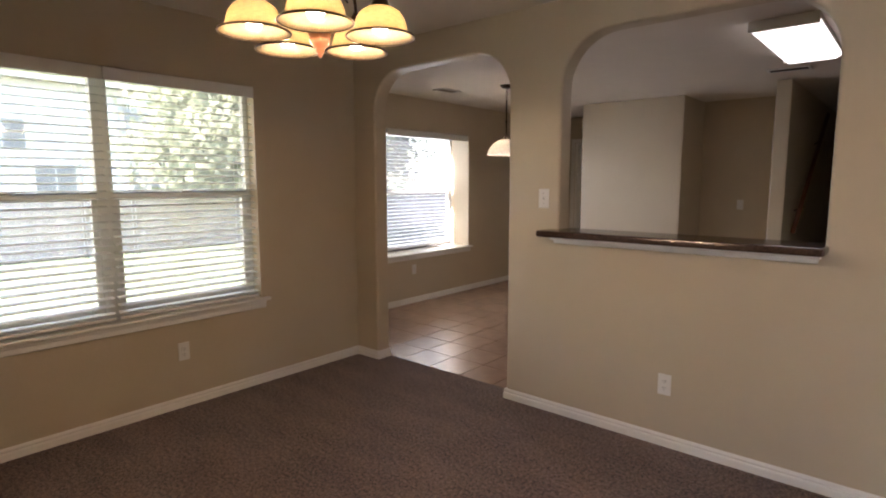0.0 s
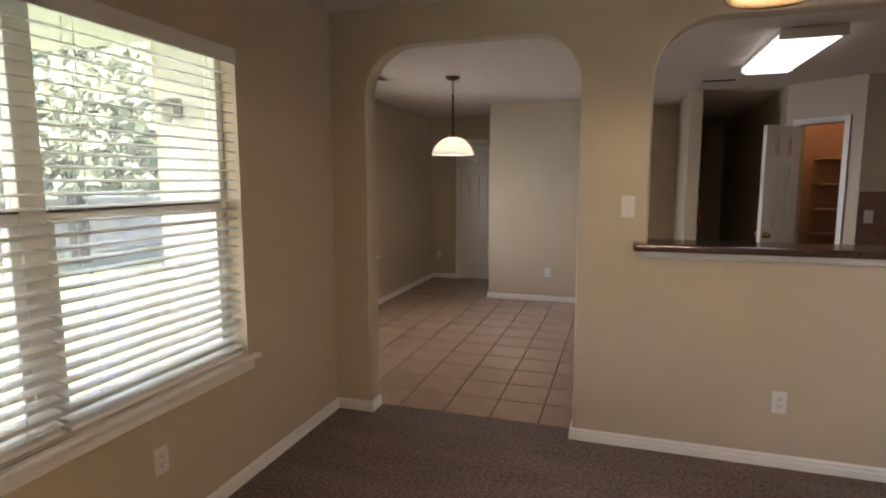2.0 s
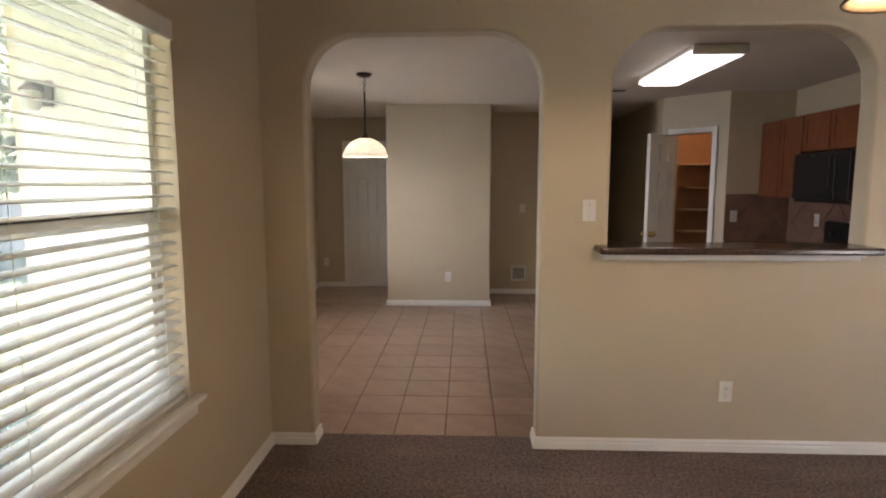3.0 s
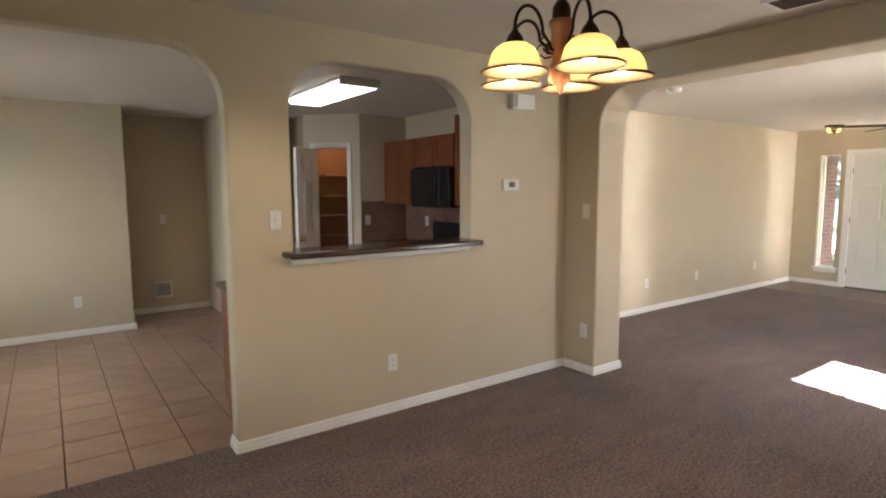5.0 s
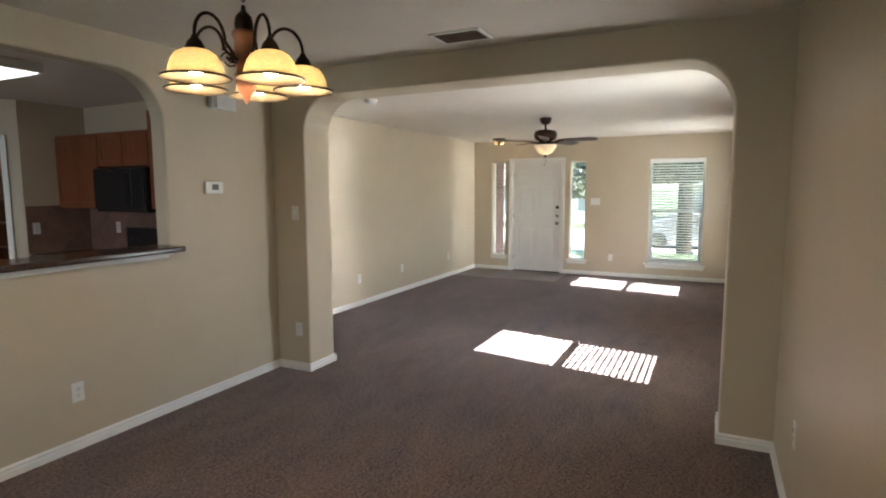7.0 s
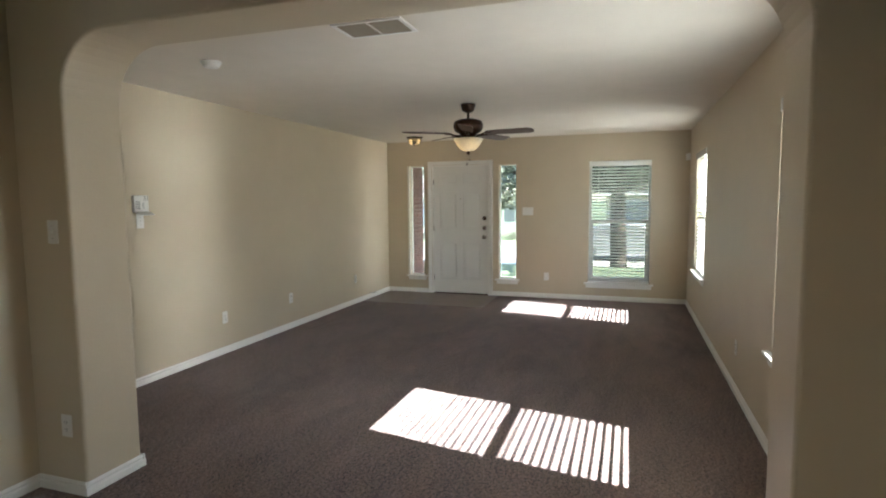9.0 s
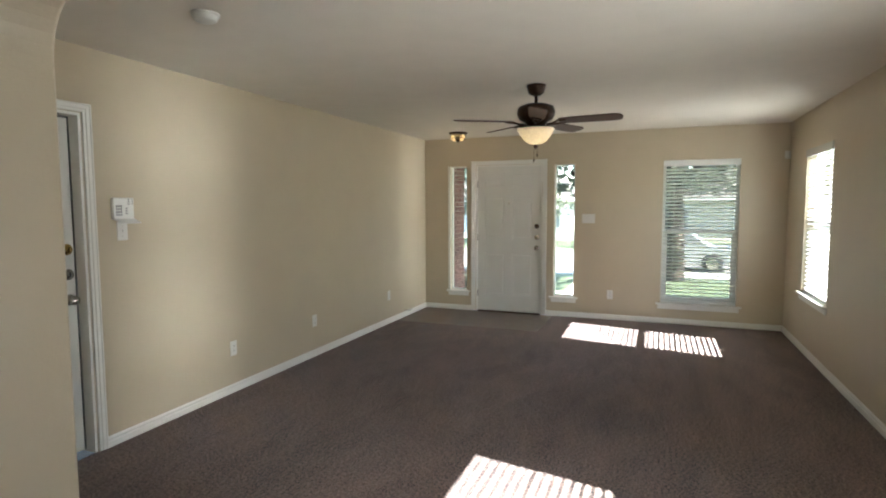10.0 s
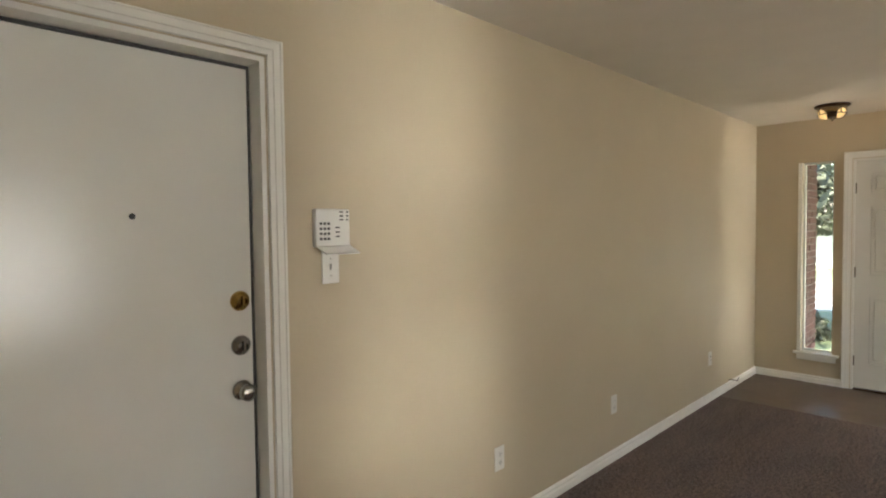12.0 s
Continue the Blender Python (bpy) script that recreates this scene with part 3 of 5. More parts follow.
def knob(parent, x, z, material, kind="knob", label="", name="knob"):
    m = pose(x, 0, z, 90, 0, 0)
    bm = lathe(bmesh.new(), [(0, 0), (0.033, 0), (0.034, 0.004), (0.029, 0.011), (0.014, 0.014), (0.013, 0.03)], 20, m)
    if kind == "knob":
        lathe(bm, [(0.012, 0.028), (0.024, 0.034), (0.029, 0.044), (0.028, 0.055), (0.018, 0.062), (0, 0.063)], 20, m)
    elif kind == "turn":
        lathe(bm, [(0.026, 0.012), (0.024, 0.018), (0, 0.019)], 20, m)
        box(bm, x - 0.004, -0.038, z - 0.018, x + 0.004, -0.018, z + 0.018, bevel=0.003)
    else:
        lathe(bm, [(0.026, 0.012), (0.027, 0.02), (0.022, 0.026), (0, 0.028)], 20, m)
    return part(name, bm, material, parent, label)


fd = thing("door_1", pose(XF, 3.11, 0.012, 0, 0, -90) @ pose(0, 0.028, 0), "white six-panel front door, closed, with three locks", "door")
part("slab", six_panel(bmesh.new(), 0.915, 2.032), DOOR, fd)
knob(fd, 0.915 - 0.062, 1.206, BRONZE, "turn", "dark bronze deadbolt", "deadbolt")
knob(fd, 0.915 - 0.062, 1.052, NICKEL, "turn", "brushed nickel deadbolt", "deadbolt")
knob(fd, 0.915 - 0.062, 0.908, NICKEL, "knob", "brushed nickel knob")
for z in (0.24, 1.04, 1.79):
    part("hinge", tube(B(-0.012, -0.004, z - 0.045, 0.012, 0.0, z + 0.045), [(-0.001, -0.008, z - 0.048), (-0.001, -0.008, z + 0.048)], 0.006, 8), NICKEL, fd)
part("peephole", lathe(bmesh.new(), [(0, 0), (0.008, 0), (0.008, 0.003), (0, 0.004)], 12, pose(0.457, 0, 1.52, 90)), BRASS, fd)
casing("door_casing", R_F, -3.125, -2.18, 2.062, "white stepped casing round the front door")
jambs(R_F, -3.125, -2.18, 2.062, 0.15)
solid("door_threshold", B(-3.105, 0.0, -0.01, -2.2, 0.14, 0.008, bevel=0.003), BRONZE, "dark metal threshold under the front door", "threshold", m=R_F)

gd = thing("door_2", pose(1.415, YL + 0.083, 0.012), "plain white flush garage door, closed", "door")
part("slab", B(0, 0, 0, 0.766, 0.04, 2.02, bevel=0.002), DOOR, gd)
knob(gd, 0.783 - 0.06, 1.244, BRASS, "turn", "polished brass deadbolt", "deadbolt")
knob(gd, 0.783 - 0.06, 1.094, NICKEL, "turn", "brushed nickel deadbolt", "deadbolt")
knob(gd, 0.783 - 0.06, 0.942, NICKEL, "knob", "brushed nickel knob")
part("peephole", lathe(bmesh.new(), [(0, 0), (0.009, 0), (0.009, 0.004), (0, 0.005)], 12, pose(0.405, 0, 1.525, 90)), SLOT, gd)
# black strips fill the gap between slab and frame
part("dark_strip", B(0.7665, -0.004, 0, 0.7735, 0.03, 2.03), SLOT, gd, "black strip along the slab edge")
part("dark_strip", B(0, -0.004, 2.0205, 0.766, 0.03, 2.0305), SLOT, gd, "black strip along the slab edge")
casing("door_casing", WN, 1.395, 2.207, 2.062, "white stepped casing round the garage door", w=0.056)
jambs(WN, 1.395, 2.207, 2.062, 0.125)
solid("door_backing", B(1.395, YL + 0.126, 0, 2.207, YL + 0.14, 2.062), DARK, "dark space behind the garage door", "wall")

nd = thing("door_3", pose(-3.936, 8.08, 0.003), "white panelled back door in the nook, closed", "door")
part("slab", six_panel(bmesh.new(), 0.70, 2.03), DOOR, nd)
knob(nd, 0.65, 0.95, BRASS, "knob", "brass knob")
casing("door_casing", pose(0, 8.05, 0), -3.955, -3.28, 2.06, "white casing round the nook door")
jambs(pose(0, 8.05, 0), -3.955, -3.215, 2.06, 0.08)
solid("door_backing", B(-3.955, 8.135, 0, -3.215, 8.15, 2.06), DARK, "dark space behind the nook door", "wall")

ang = math.degrees(math.atan2(-0.254, -0.378))
pdoor = thing("door_4", pose(0.063, 6.347, 0.012, 0, 0, ang) @ pose(0.012, 0, 0), "white six-panel pantry door standing open", "door")
part("slab", six_panel(bmesh.new(), 0.43, 2.025), DOOR, pdoor)
knob(pdoor, 0.38, 0.95, BRASS, "knob", "brass knob")
bk = part("knob", lathe(bmesh.new(), [(0, 0), (0.033, 0), (0.029, 0.011), (0.013, 0.014), (0.013, 0.03), (0.029, 0.044), (0.018, 0.062), (0, 0.063)], 16, pose(0.38, 0.04, 0.95, -90)), BRASS, pdoor, "brass knob")
casing("door_casing", PD @ pose(0, 0, 0, 0, 0, 180), -0.575, -0.165, 2.05, "white casing round the pantry doorway", w=0.058)


# ---- wall plates and small fixtures ----
def plate(name, m, label, category, w=0.072, h=0.118, group=""):
    t = thing(name, m, label, category, group)
    part("plate", B(-w / 2, -0.006, -h / 2, w / 2, -0.0005, h / 2, bevel=0.003), PLATE, t)
    return t


def outlet(m):
    t = plate("wall_outlet", m, "white duplex wall outlet with cover plate", "outlet", group="wall outlets")
    for z in (-0.02, 0.02):
        part("socket", B(-0.017, -0.0085, z - 0.014, 0.017, -0.005, z + 0.014, bevel=0.003), PLATE, t)
        bm = B(-0.008, -0.0095, z - 0.002, -0.0055, -0.008, z + 0.008)
        box(bm, 0.0055, -0.0095, z - 0.002, 0.008, -0.008, z + 0.008)
        box(bm, -0.002, -0.0095, z - 0.010, 0.002, -0.008, z - 0.006)
        part("slot", bm, SLOT, t, "dark contact slots")
    return t


def switch(m, gangs=1, label="white toggle light switch on the wall"):
    t = plate("light_switch", m, label, "switch", w=0.072 + 0.046 * (gangs - 1), group="light switches")
    for g in range(gangs):
        x = (g - (gangs - 1) / 2) * 0.046
        part("toggle", prism(bmesh.new(), [(x - 0.005, -0.009), (x + 0.005, -0.009), (x + 0.004, 0.011), (x - 0.004, 0.011)], -0.017, -0.004), PLATE, t)
        bm = B(x - 0.002, -0.0075, 0.029, x + 0.002, -0.0055, 0.033)
        box(bm, x - 0.002, -0.0075, -0.033, x + 0.002, -0.0055, -0.029)
        part("screw", bm, NICKEL, t)
    return t


outlet(pose(-0.787, YP, 0.352))
outlet(pose(XW, 1.585, 0.37, 0, 0, 90))
outlet(pose(XH, 2.845, 0.358, 0, 0, -90))
for x in (3.39, 4.53, 6.18):
    outlet(pose(x, YL, 0.36))
outlet(pose(XF, 1.275, 0.33, 0, 0, -90))
outlet(pose(3.62, YR, 0.35, 0, 0, 180))
outlet(pose(0.15, YR, 0.44, 0, 0, 180))
outlet(pose(-2.455, 6.79, 0.366))
outlet(pose(-4.29, 8.05, 0.364))
outlet(pose(XN, 4.84, 0.41, 0, 0, 90))
switch(pose(-1.572, YP, 1.364))
switch(pose(XH, 2.848, 1.362, 0, 0, -90))
switch(pose(2.442, YL, 1.355))
switch(pose(-1.47, 7.58, 1.18))
switch(pose(XF, 1.565, 1.327, 0, 0, -90), 3, "white triple light switch beside the front door")

th = thing("thermostat", pose(0.286, YP, 1.576), "white wall thermostat with a grey display", "thermostat")
part("body", B(-0.082, -0.028, -0.046, 0.082, -0.0005, 0.046, bevel=0.008), PLATE, th)
part("display", B(-0.025, -0.0295, -0.018, 0.035, -0.027, 0.024), mat("lcd", (0.16, 0.17, 0.15), rough=0.2), th, "grey display")
ch = thing("door_chime", pose(0.39, YP, 2.215), "white door chime box high on the wall", "door chime")
part("cover", B(-0.115, -0.055, -0.058, 0.115, -0.0005, 0.058, bevel=0.008), PLATE, ch)
part("grille", B(-0.105, -0.0575, -0.05, -0.07, -0.053, 0.05, bevel=0.004), VENTM, ch)

kp = thing("alarm_keypad", pose(2.442, YL, 1.49), "white alarm keypad with its flap hanging open", "keypad")
part("body", B(-0.072, -0.028, -0.06, 0.072, -0.0005, 0.075, bevel=0.006), PLATE, kp)
part("flap", prism(bmesh.new(), [(-0.07, 0), (0.07, 0), (0.07, 0.004), (-0.07, 0.004)], -0.075, -0.006), PLATE, kp).matrix_basis = pose(0, -0.02, -0.058, 22)
for r in range(4):
    for c in range(3):
        part("key", B(-0.058 + c * 0.016, -0.031, 0.018 - r * 0.018, -0.047 + c * 0.016, -0.027, 0.027 - r * 0.018, bevel=0.002), SLOT, kp)
for r in range(3):
    part("caption", B(0.008, -0.0292, 0.006 - r * 0.016, 0.026, -0.0275, 0.011 - r * 0.016), SLOT, kp)
    part("caption", B(0.026, -0.0292, 0.062 - r * 0.014, 0.042, -0.0275, 0.067 - r * 0.014), SLOT, kp)
    part("caption", B(0.054, -0.0292, 0.062 - r * 0.014, 0.064, -0.0275, 0.067 - r * 0.014), SLOT, kp)

ms = thing("motion_sensor", pose(XF - 0.03, YR + 0.03, 2.08, 0, 0, -45), "small white motion sensor in the room corner", "sensor")
part("body", B(-0.028, -0.03, -0.045, 0.028, 0.02, 0.045, bevel=0.008), PLATE, ms)
part("lens", B(-0.02, -0.034, -0.03, 0.02, -0.028, 0.0, bevel=0.004), VINYL, ms)

for x, y in ((2.084, 2.815),):
    sd = thing("smoke_detector", pose(x, y, H), "round white smoke detector on the ceiling", "smoke detector")
    part("base", lathe(bmesh.new(), [(0, -0.001), (0.068, -0.001), (0.068, -0.012), (0, -0.012)], 28), PLATE, sd)
    part("cover", lathe(bmesh.new(), [(0.058, -0.012), (0.056, -0.03), (0.045, -0.04), (0, -0.042)], 28), PLATE, sd)


def vent(m, w, d, n, label, cross=True, material=None):
    """A louvred vent facing -z, w by d."""
    material = material or VENTM
    t = thing("ceiling_vent", m, label, "vent")
    part("backing", B(-w / 2 + 0.01, -d / 2 + 0.01, -0.003, w / 2 - 0.01, d / 2 - 0.01, -0.001), DARK, t)
    bm = bmesh.new()
    for a in ((-w / 2, -d / 2, w / 2, -d / 2 + 0.025), (-w / 2, d / 2 - 0.025, w / 2, d / 2), (-w / 2, -d / 2 + 0.025, -w / 2 + 0.025, d / 2 - 0.025), (w / 2 - 0.025, -d / 2 + 0.025, w / 2, d / 2 - 0.025)):
        box(bm, a[0], a[1], -0.012, a[2], a[3], -0.001, bevel=0.003, seg=1)
    part("frame", bm, TRIM, t)
    if cross:
        part("divider", B(-0.008, -d / 2 + 0.025, -0.011, 0.008, d / 2 - 0.025, -0.003), TRIM, t)
    me = mesh_of("slat", B(-w / 2 + 0.026, -0.007, -0.0012, w / 2 - 0.026, 0.007, 0.0012), material)
    for i in range(n):
        piece("slat", me, t, pose(0, -d / 2 + 0.035 + (d - 0.07) * i / (n - 1), -0.0075, 35, 0, 0))
    return t


vent(pose(0.606, 1.165, HD, 0, 0, 90), 0.345, 0.25, 9, "dark louvred ceiling vent with a pale frame", cross=False, material=VENTDARK)
vent(pose(1.78, 1.45, H, 0, 0, 90), 0.41, 0.26, 11, "large louvred ceiling vent with a middle bar")
vent(pose(-0.765, 5.85, H), 0.34, 0.16, 6, "dark ceiling vent in the kitchen", cross=False, material=DARK)
vent(pose(-3.78, 4.735, H, 0, 0, 90), 0.30, 0.16, 6, "louvred ceiling vent in the nook", cross=False)
vent(pose(-1.51, 7.58, 0.285, -90, 0, 0), 0.21, 0.21, 7, "white wall vent low in the recess wall", cross=False, material=TRIM)

# ---- lamps ----
WARM = (1.0, 0.69, 0.39)
AMBER = shade_glass("amber_glass", (0.47, 0.405, 0.27), 0.75)
ALAB = shade_glass("alabaster_glass", (0.82, 0.76, 0.62), 0.4)
FROST = shade_glass("frosted_glass", (0.84, 0.82, 0.76), 0.42)
BULB = glow("lit_bulb", (1.0, 0.80, 0.50), 2.0)
BOWLBULB = glow("lit_bulb_inside", (1.0, 0.78, 0.46), 0.5)


def chandelier(x, y):
    t = thing("chandelier", pose(x, y, HD), "five-arm bronze and copper chandelier with lit amber shades", "chandelier")
    zz = lambda v: v - HD
    zb = lambda v: v - HD + 0.005
    part("canopy", lathe(bmesh.new(), [(0, -0.001), (0.062, -0.001), (0.06, -0.012), (0.03, -0.03), (0.012, -0.04), (0, -0.042)], 24), BRONZE, t)
    z, k = -0.04, 0
    while z > zb(2.205):
        pts = []
        for i in range(14):
            a = 2 * math.pi * i / 14
            q = (0.010 * math.cos(a), 0.0, 0.019 * math.sin(a))
            pts.append((q[0], q[1], z - 0.016 + q[2]) if k % 2 else (q[1], q[0], z - 0.016 + q[2]))
        part("chain_link", tube(bmesh.new(), pts, 0.0026, 6, closed=True), BRONZE, t)
        z -= 0.029
        k += 1
    part("top_cap", lathe(bmesh.new(), [(0, zb(2.180)), (0.007, zb(2.175)), (0.009, zb(2.158)), (0.016, zb(2.152)), (0.027, zb(2.138)), (0.031, zb(2.115)), (0.030, zb(2.098)), (0.028, zb(2.092)), (0, zb(2.092))], 24), BRONZE, t)
    part("barrel", lathe(bmesh.new(), [(0, zb(2.092)), (0.038, zb(2.091)), (0.042, zb(2.080)), (0.038, zb(2.068)), (0.034, zb(2.060)), (0.035, zb(2.010)), (0.030, zb(1.955)), (0.038, zb(1.948)), (0.038, zb(1.938)), (0.03, zb(1.934)), (0, zb(1.934))], 24), COPPER, t, "turned copper body")
    part("finial", lathe(bmesh.new(), [(0, zb(1.936)), (0.034, zb(1.934)), (0.036, zb(1.920)), (0.031, zb(1.912)), (0.034, zb(1.905)), (0.024, zb(1.885)), (0.012, zb(1.876)), (0.014, zb(1.868)), (0.007, zb(1.862)), (0.008, zb(1.856)), (0, zb(1.848))], 20), COPPER, t, "copper finial")
    R, UP = 0.195, 0.041
    cen = []
    arm = bmesh.new()
    for i in range(17):
        a = math.pi * i / 16
        cen.append((R - 0.057 - 0.057 * math.cos(a), 0, zz(2.045) + 0.075 * math.sin(a)))
    path = [(0.034, 0, zb(1.992)), (0.046, 0, zb(1.994)), (0.05, 0, zb(2.010))] + cen + [(R, 0, zz(1.985) + UP)]
    tube(arm, path, 0.0056, 8)
    curl = [(0.056 + 0.02 * (1 - s) + 0.017 * (1 - s * 0.7) * math.cos(6 * s), 0, zb(2.010) + 0.018 * (1 - s * 0.7) * math.sin(6 * s)) for s in [j / 14 for j in range(15)]]
    tube(arm, curl, 0.003, 6)
    tube(arm, [(0.036, 0, zb(1.980)), (0.06, 0, zb(1.978)), (0.078, 0, zb(1.992))], 0.0035, 6)
    arm_me = mesh_of("arm", arm, BRONZE)
    cap_me = mesh_of("socket_cap", lathe(bmesh.new(), [(0, UP + zz(2.002)), (0.009, UP + zz(2.0)), (0.012, UP + zz(1.990)), (0.021, UP + zz(1.981)), (0.030, UP + zz(1.962)), (0.033, UP + zz(1.954)), (0.028, UP + zz(1.951)), (0, UP + zz(1.952))], 20), BRONZE)
    prof = [(0.028, 1.956), (0.044, 1.952), (0.061, 1.941), (0.073, 1.924), (0.080, 1.904), (0.084, 1.886), (0.092, 1.876), (0.104, 1.869)]
    sh_me = mesh_of("shade", lathe(bmesh.new(), [(r, UP + zz(z)) for r, z in prof] + [(r - 0.004, UP + zz(z) - 0.001) for r, z in prof[::-1]], 36), AMBER)
    rim_me = mesh_of("shade_ring", tube(bmesh.new(), [(0.104 * math.cos(2 * math.pi * i / 36), 0.104 * math.sin(2 * math.pi * i / 36), UP + zz(1.869)) for i in range(36)], 0.0036, 6, closed=True), BRONZE)
    bulb_me = mesh_of("bulb", lathe(bmesh.new(), [(0, UP + zz(1.950)), (0.012, UP + zz(1.945)), (0.014, UP + zz(1.928)), (0.025, UP + zz(1.918)), (0.027, UP + zz(1.900)), (0.019, UP + zz(1.882)), (0, UP + zz(1.876))], 16), BULB)
    for i in range(5):
        a = 248 + 72 * i
        piece("arm", arm_me, t, pose(0, 0, 0, 0, 0, a))
        off = Vector((R * math.cos(radians(a)), R * math.sin(radians(a)), 0))
        piece("socket_cap", cap_me, t, pose(off.x, off.y, 0))
        s = piece("shade", sh_me, t, pose(off.x, off.y, 0, 0, 0, a))
        piece("shade_ring", rim_me, s, pose(0, 0, 0))
        b = piece("bulb", bulb_me, t, pose(off.x, off.y, 0))
        lamp(x + off.x, y + off.y, 1.872 + UP, 0.22, WARM, 0.02)
    return t


chandelier(-1.252, 1.145)

pd = thing("pendant_lamp", pose(-3.124, 4.916, H), "bronze pendant lamp with a lit glass bowl shade", "pendant lamp")
part("canopy", lathe(bmesh.new(), [(0, -0.001), (0.068, -0.001), (0.066, -0.014), (0.04, -0.03), (0.012, -0.036), (0, -0.036)], 24), BRONZE, pd)
for k in range(4):
    z = -0.05 - 0.03 * k
    pts = [((0.011 * math.cos(a), 0, z + 0.019 * math.sin(a)) if k % 2 else (0, 0.011 * math.cos(a), z + 0.019 * math.sin(a))) for a in [2 * math.pi * i / 12 for i in range(12)]]
    part("chain_link", tube(bmesh.new(), pts, 0.0028, 6, closed=True), BRONZE, pd)
part("stem", lathe(bmesh.new(), [(0, -0.155), (0.008, -0.155), (0.008, -0.36), (0.014, -0.365), (0.014, -0.375), (0.008, -0.38), (0.008, -0.5), (0.02, -0.515), (0.036, -0.535), (0.036, -0.55), (0, -0.55)], 16), BRONZE, pd)
prof = [(0.03, -0.548), (0.08, -0.56), (0.13, -0.59), (0.17, -0.635), (0.19, -0.68), (0.2, -0.71)]
part("shade", lathe(bmesh.new(), prof + [(r - 0.006, z - 0.002) for r, z in prof[::-1]], 40), FROST, pd, "frosted glass bowl shade")
part("bulb", lathe(bmesh.new(), [(0, -0.57), (0.02, -0.58), (0.032, -0.62), (0.02, -0.655), (0, -0.66)], 16), BULB, pd)
lamp(-3.124, 4.916, H - 0.68, 0.4, (1.0, 0.84, 0.64), 0.04)


def ceiling_fan(x, y):
    t = thing("ceiling_fan", pose(x, y, H), "five-blade dark bronze ceiling fan with a lit bowl", "ceiling fan")
    part("canopy", lathe(bmesh.new(), [(0, -0.001), (0.075, -0.001), (0.074, -0.02), (0.06, -0.065), (0.03, -0.085), (0, -0.088)], 28), BRONZE, t)
    part("downrod", lathe(bmesh.new(), [(0.0, -0.08), (0.013, -0.08), (0.013, -0.155), (0.022, -0.16), (0, -0.16)], 14), BRONZE, t)
    part("motor", lathe(bmesh.new(), [(0, -0.15), (0.09, -0.152), (0.135, -0.17), (0.148, -0.2), (0.148, -0.235), (0.13, -0.27), (0.09, -0.29), (0.07, -0.315), (0.06, -0.33), (0, -0.33)], 32), BRONZE, t)
    wood = mat("fan_blade_walnut", (0.085, 0.036, 0.02), (0.045, 0.019, 0.011), scale=6, stretch=(1, 14, 1), rough=0.5)
    bl = bmesh.new()
    pts = [(0.19, -0.05), (0.30, -0.062), (0.61, -0.068), (0.655, -0.05), (0.668, 0.0), (0.655, 0.05), (0.61, 0.068), (0.30, 0.062), (0.19, 0.05)]
    a = [bl.verts.new((u, v, 0.004)) for u, v in pts]
    b = [bl.verts.new((u, v, -0.003)) for u, v in pts]
    bl.faces.new(a)
    bl.faces.new(b[::-1])
    for i in range(len(a)):
        bl.faces.new((a[i], b[i], b[(i + 1) % len(a)], a[(i + 1) % len(a)]))
    bl_me = mesh_of("blade", bl, wood)
    ir = bmesh.new()
    tube(ir, [(0.09, 0.0, -0.02), (0.13, 0.012, -0.022), (0.18, 0.028, -0.008), (0.24, 0.03, -0.006)], 0.008, 6)
    tube(ir, [(0.09, 0.0, -0.02), (0.13, -0.012, -0.022), (0.18, -0.028, -0.008), (0.24, -0.03, -0.006)], 0.008, 6)
    box(ir, 0.19, -0.042, -0.011, 0.25, 0.042, -0.004, bevel=0.003)
    ir_me = mesh_of("blade_iron", ir, BRONZE)
    for ang in (-95, -23, 49, 121, 193):
        m = pose(0, 0, -0.29, 0, 0, ang) @ pose(0, 0, 0, -12, 0, 0)
        piece("blade", bl_me, t, m)
        piece("blade_iron", ir_me, t, m)
    prof = [(0.148, -0.345), (0.146, -0.352), (0.130, -0.375), (0.112, -0.405), (0.088, -0.435), (0.055, -0.456), (0.0, -0.465)]
    part("bowl", lathe(bmesh.new(), prof + [(max(r - 0.005, 0), z + 0.005) for r, z in prof[::-1][1:]], 36), ALAB, t, "lit alabaster glass bowl")
    part("bowl_rim", lathe(bmesh.new(), [(0.06, -0.325), (0.1, -0.335), (0.14, -0.343), (0.14, -0.347), (0.05, -0.347)], 32), BRONZE, t)
    part("finial", lathe(bmesh.new(), [(0, -0.463), (0.02, -0.468), (0.016, -0.488), (0.006, -0.497), (0, -0.504)], 16), BRONZE, t)
    part("pull_chain", tube(bmesh.new(), [(0.012, -0.01, -0.49), (0.012, -0.01, -0.535), (0.012, -0.01, -0.54), (0.012, -0.01, -0.56)], [0.0014, 0.0014, 0.006, 0.005], 6), BRONZE, t)
    part("pull_chain", tube(bmesh.new(), [(-0.008, 0.012, -0.49), (-0.008, 0.012, -0.575), (-0.008, 0.012, -0.58), (-0.008, 0.012, -0.605)], [0.0014, 0.0014, 0.006, 0.005], 6), BRONZE, t)
    part("bulb", lathe(bmesh.new(), [(0, -0.35), (0.025, -0.36), (0.03, -0.39), (0.02, -0.415), (0, -0.42)], 14), BOWLBULB, t)
    lamp(x, y, H - 0.385, 0.46, (1.0, 0.82, 0.58), 0.05)
    return t


ceiling_fan(4.316, 1.637)

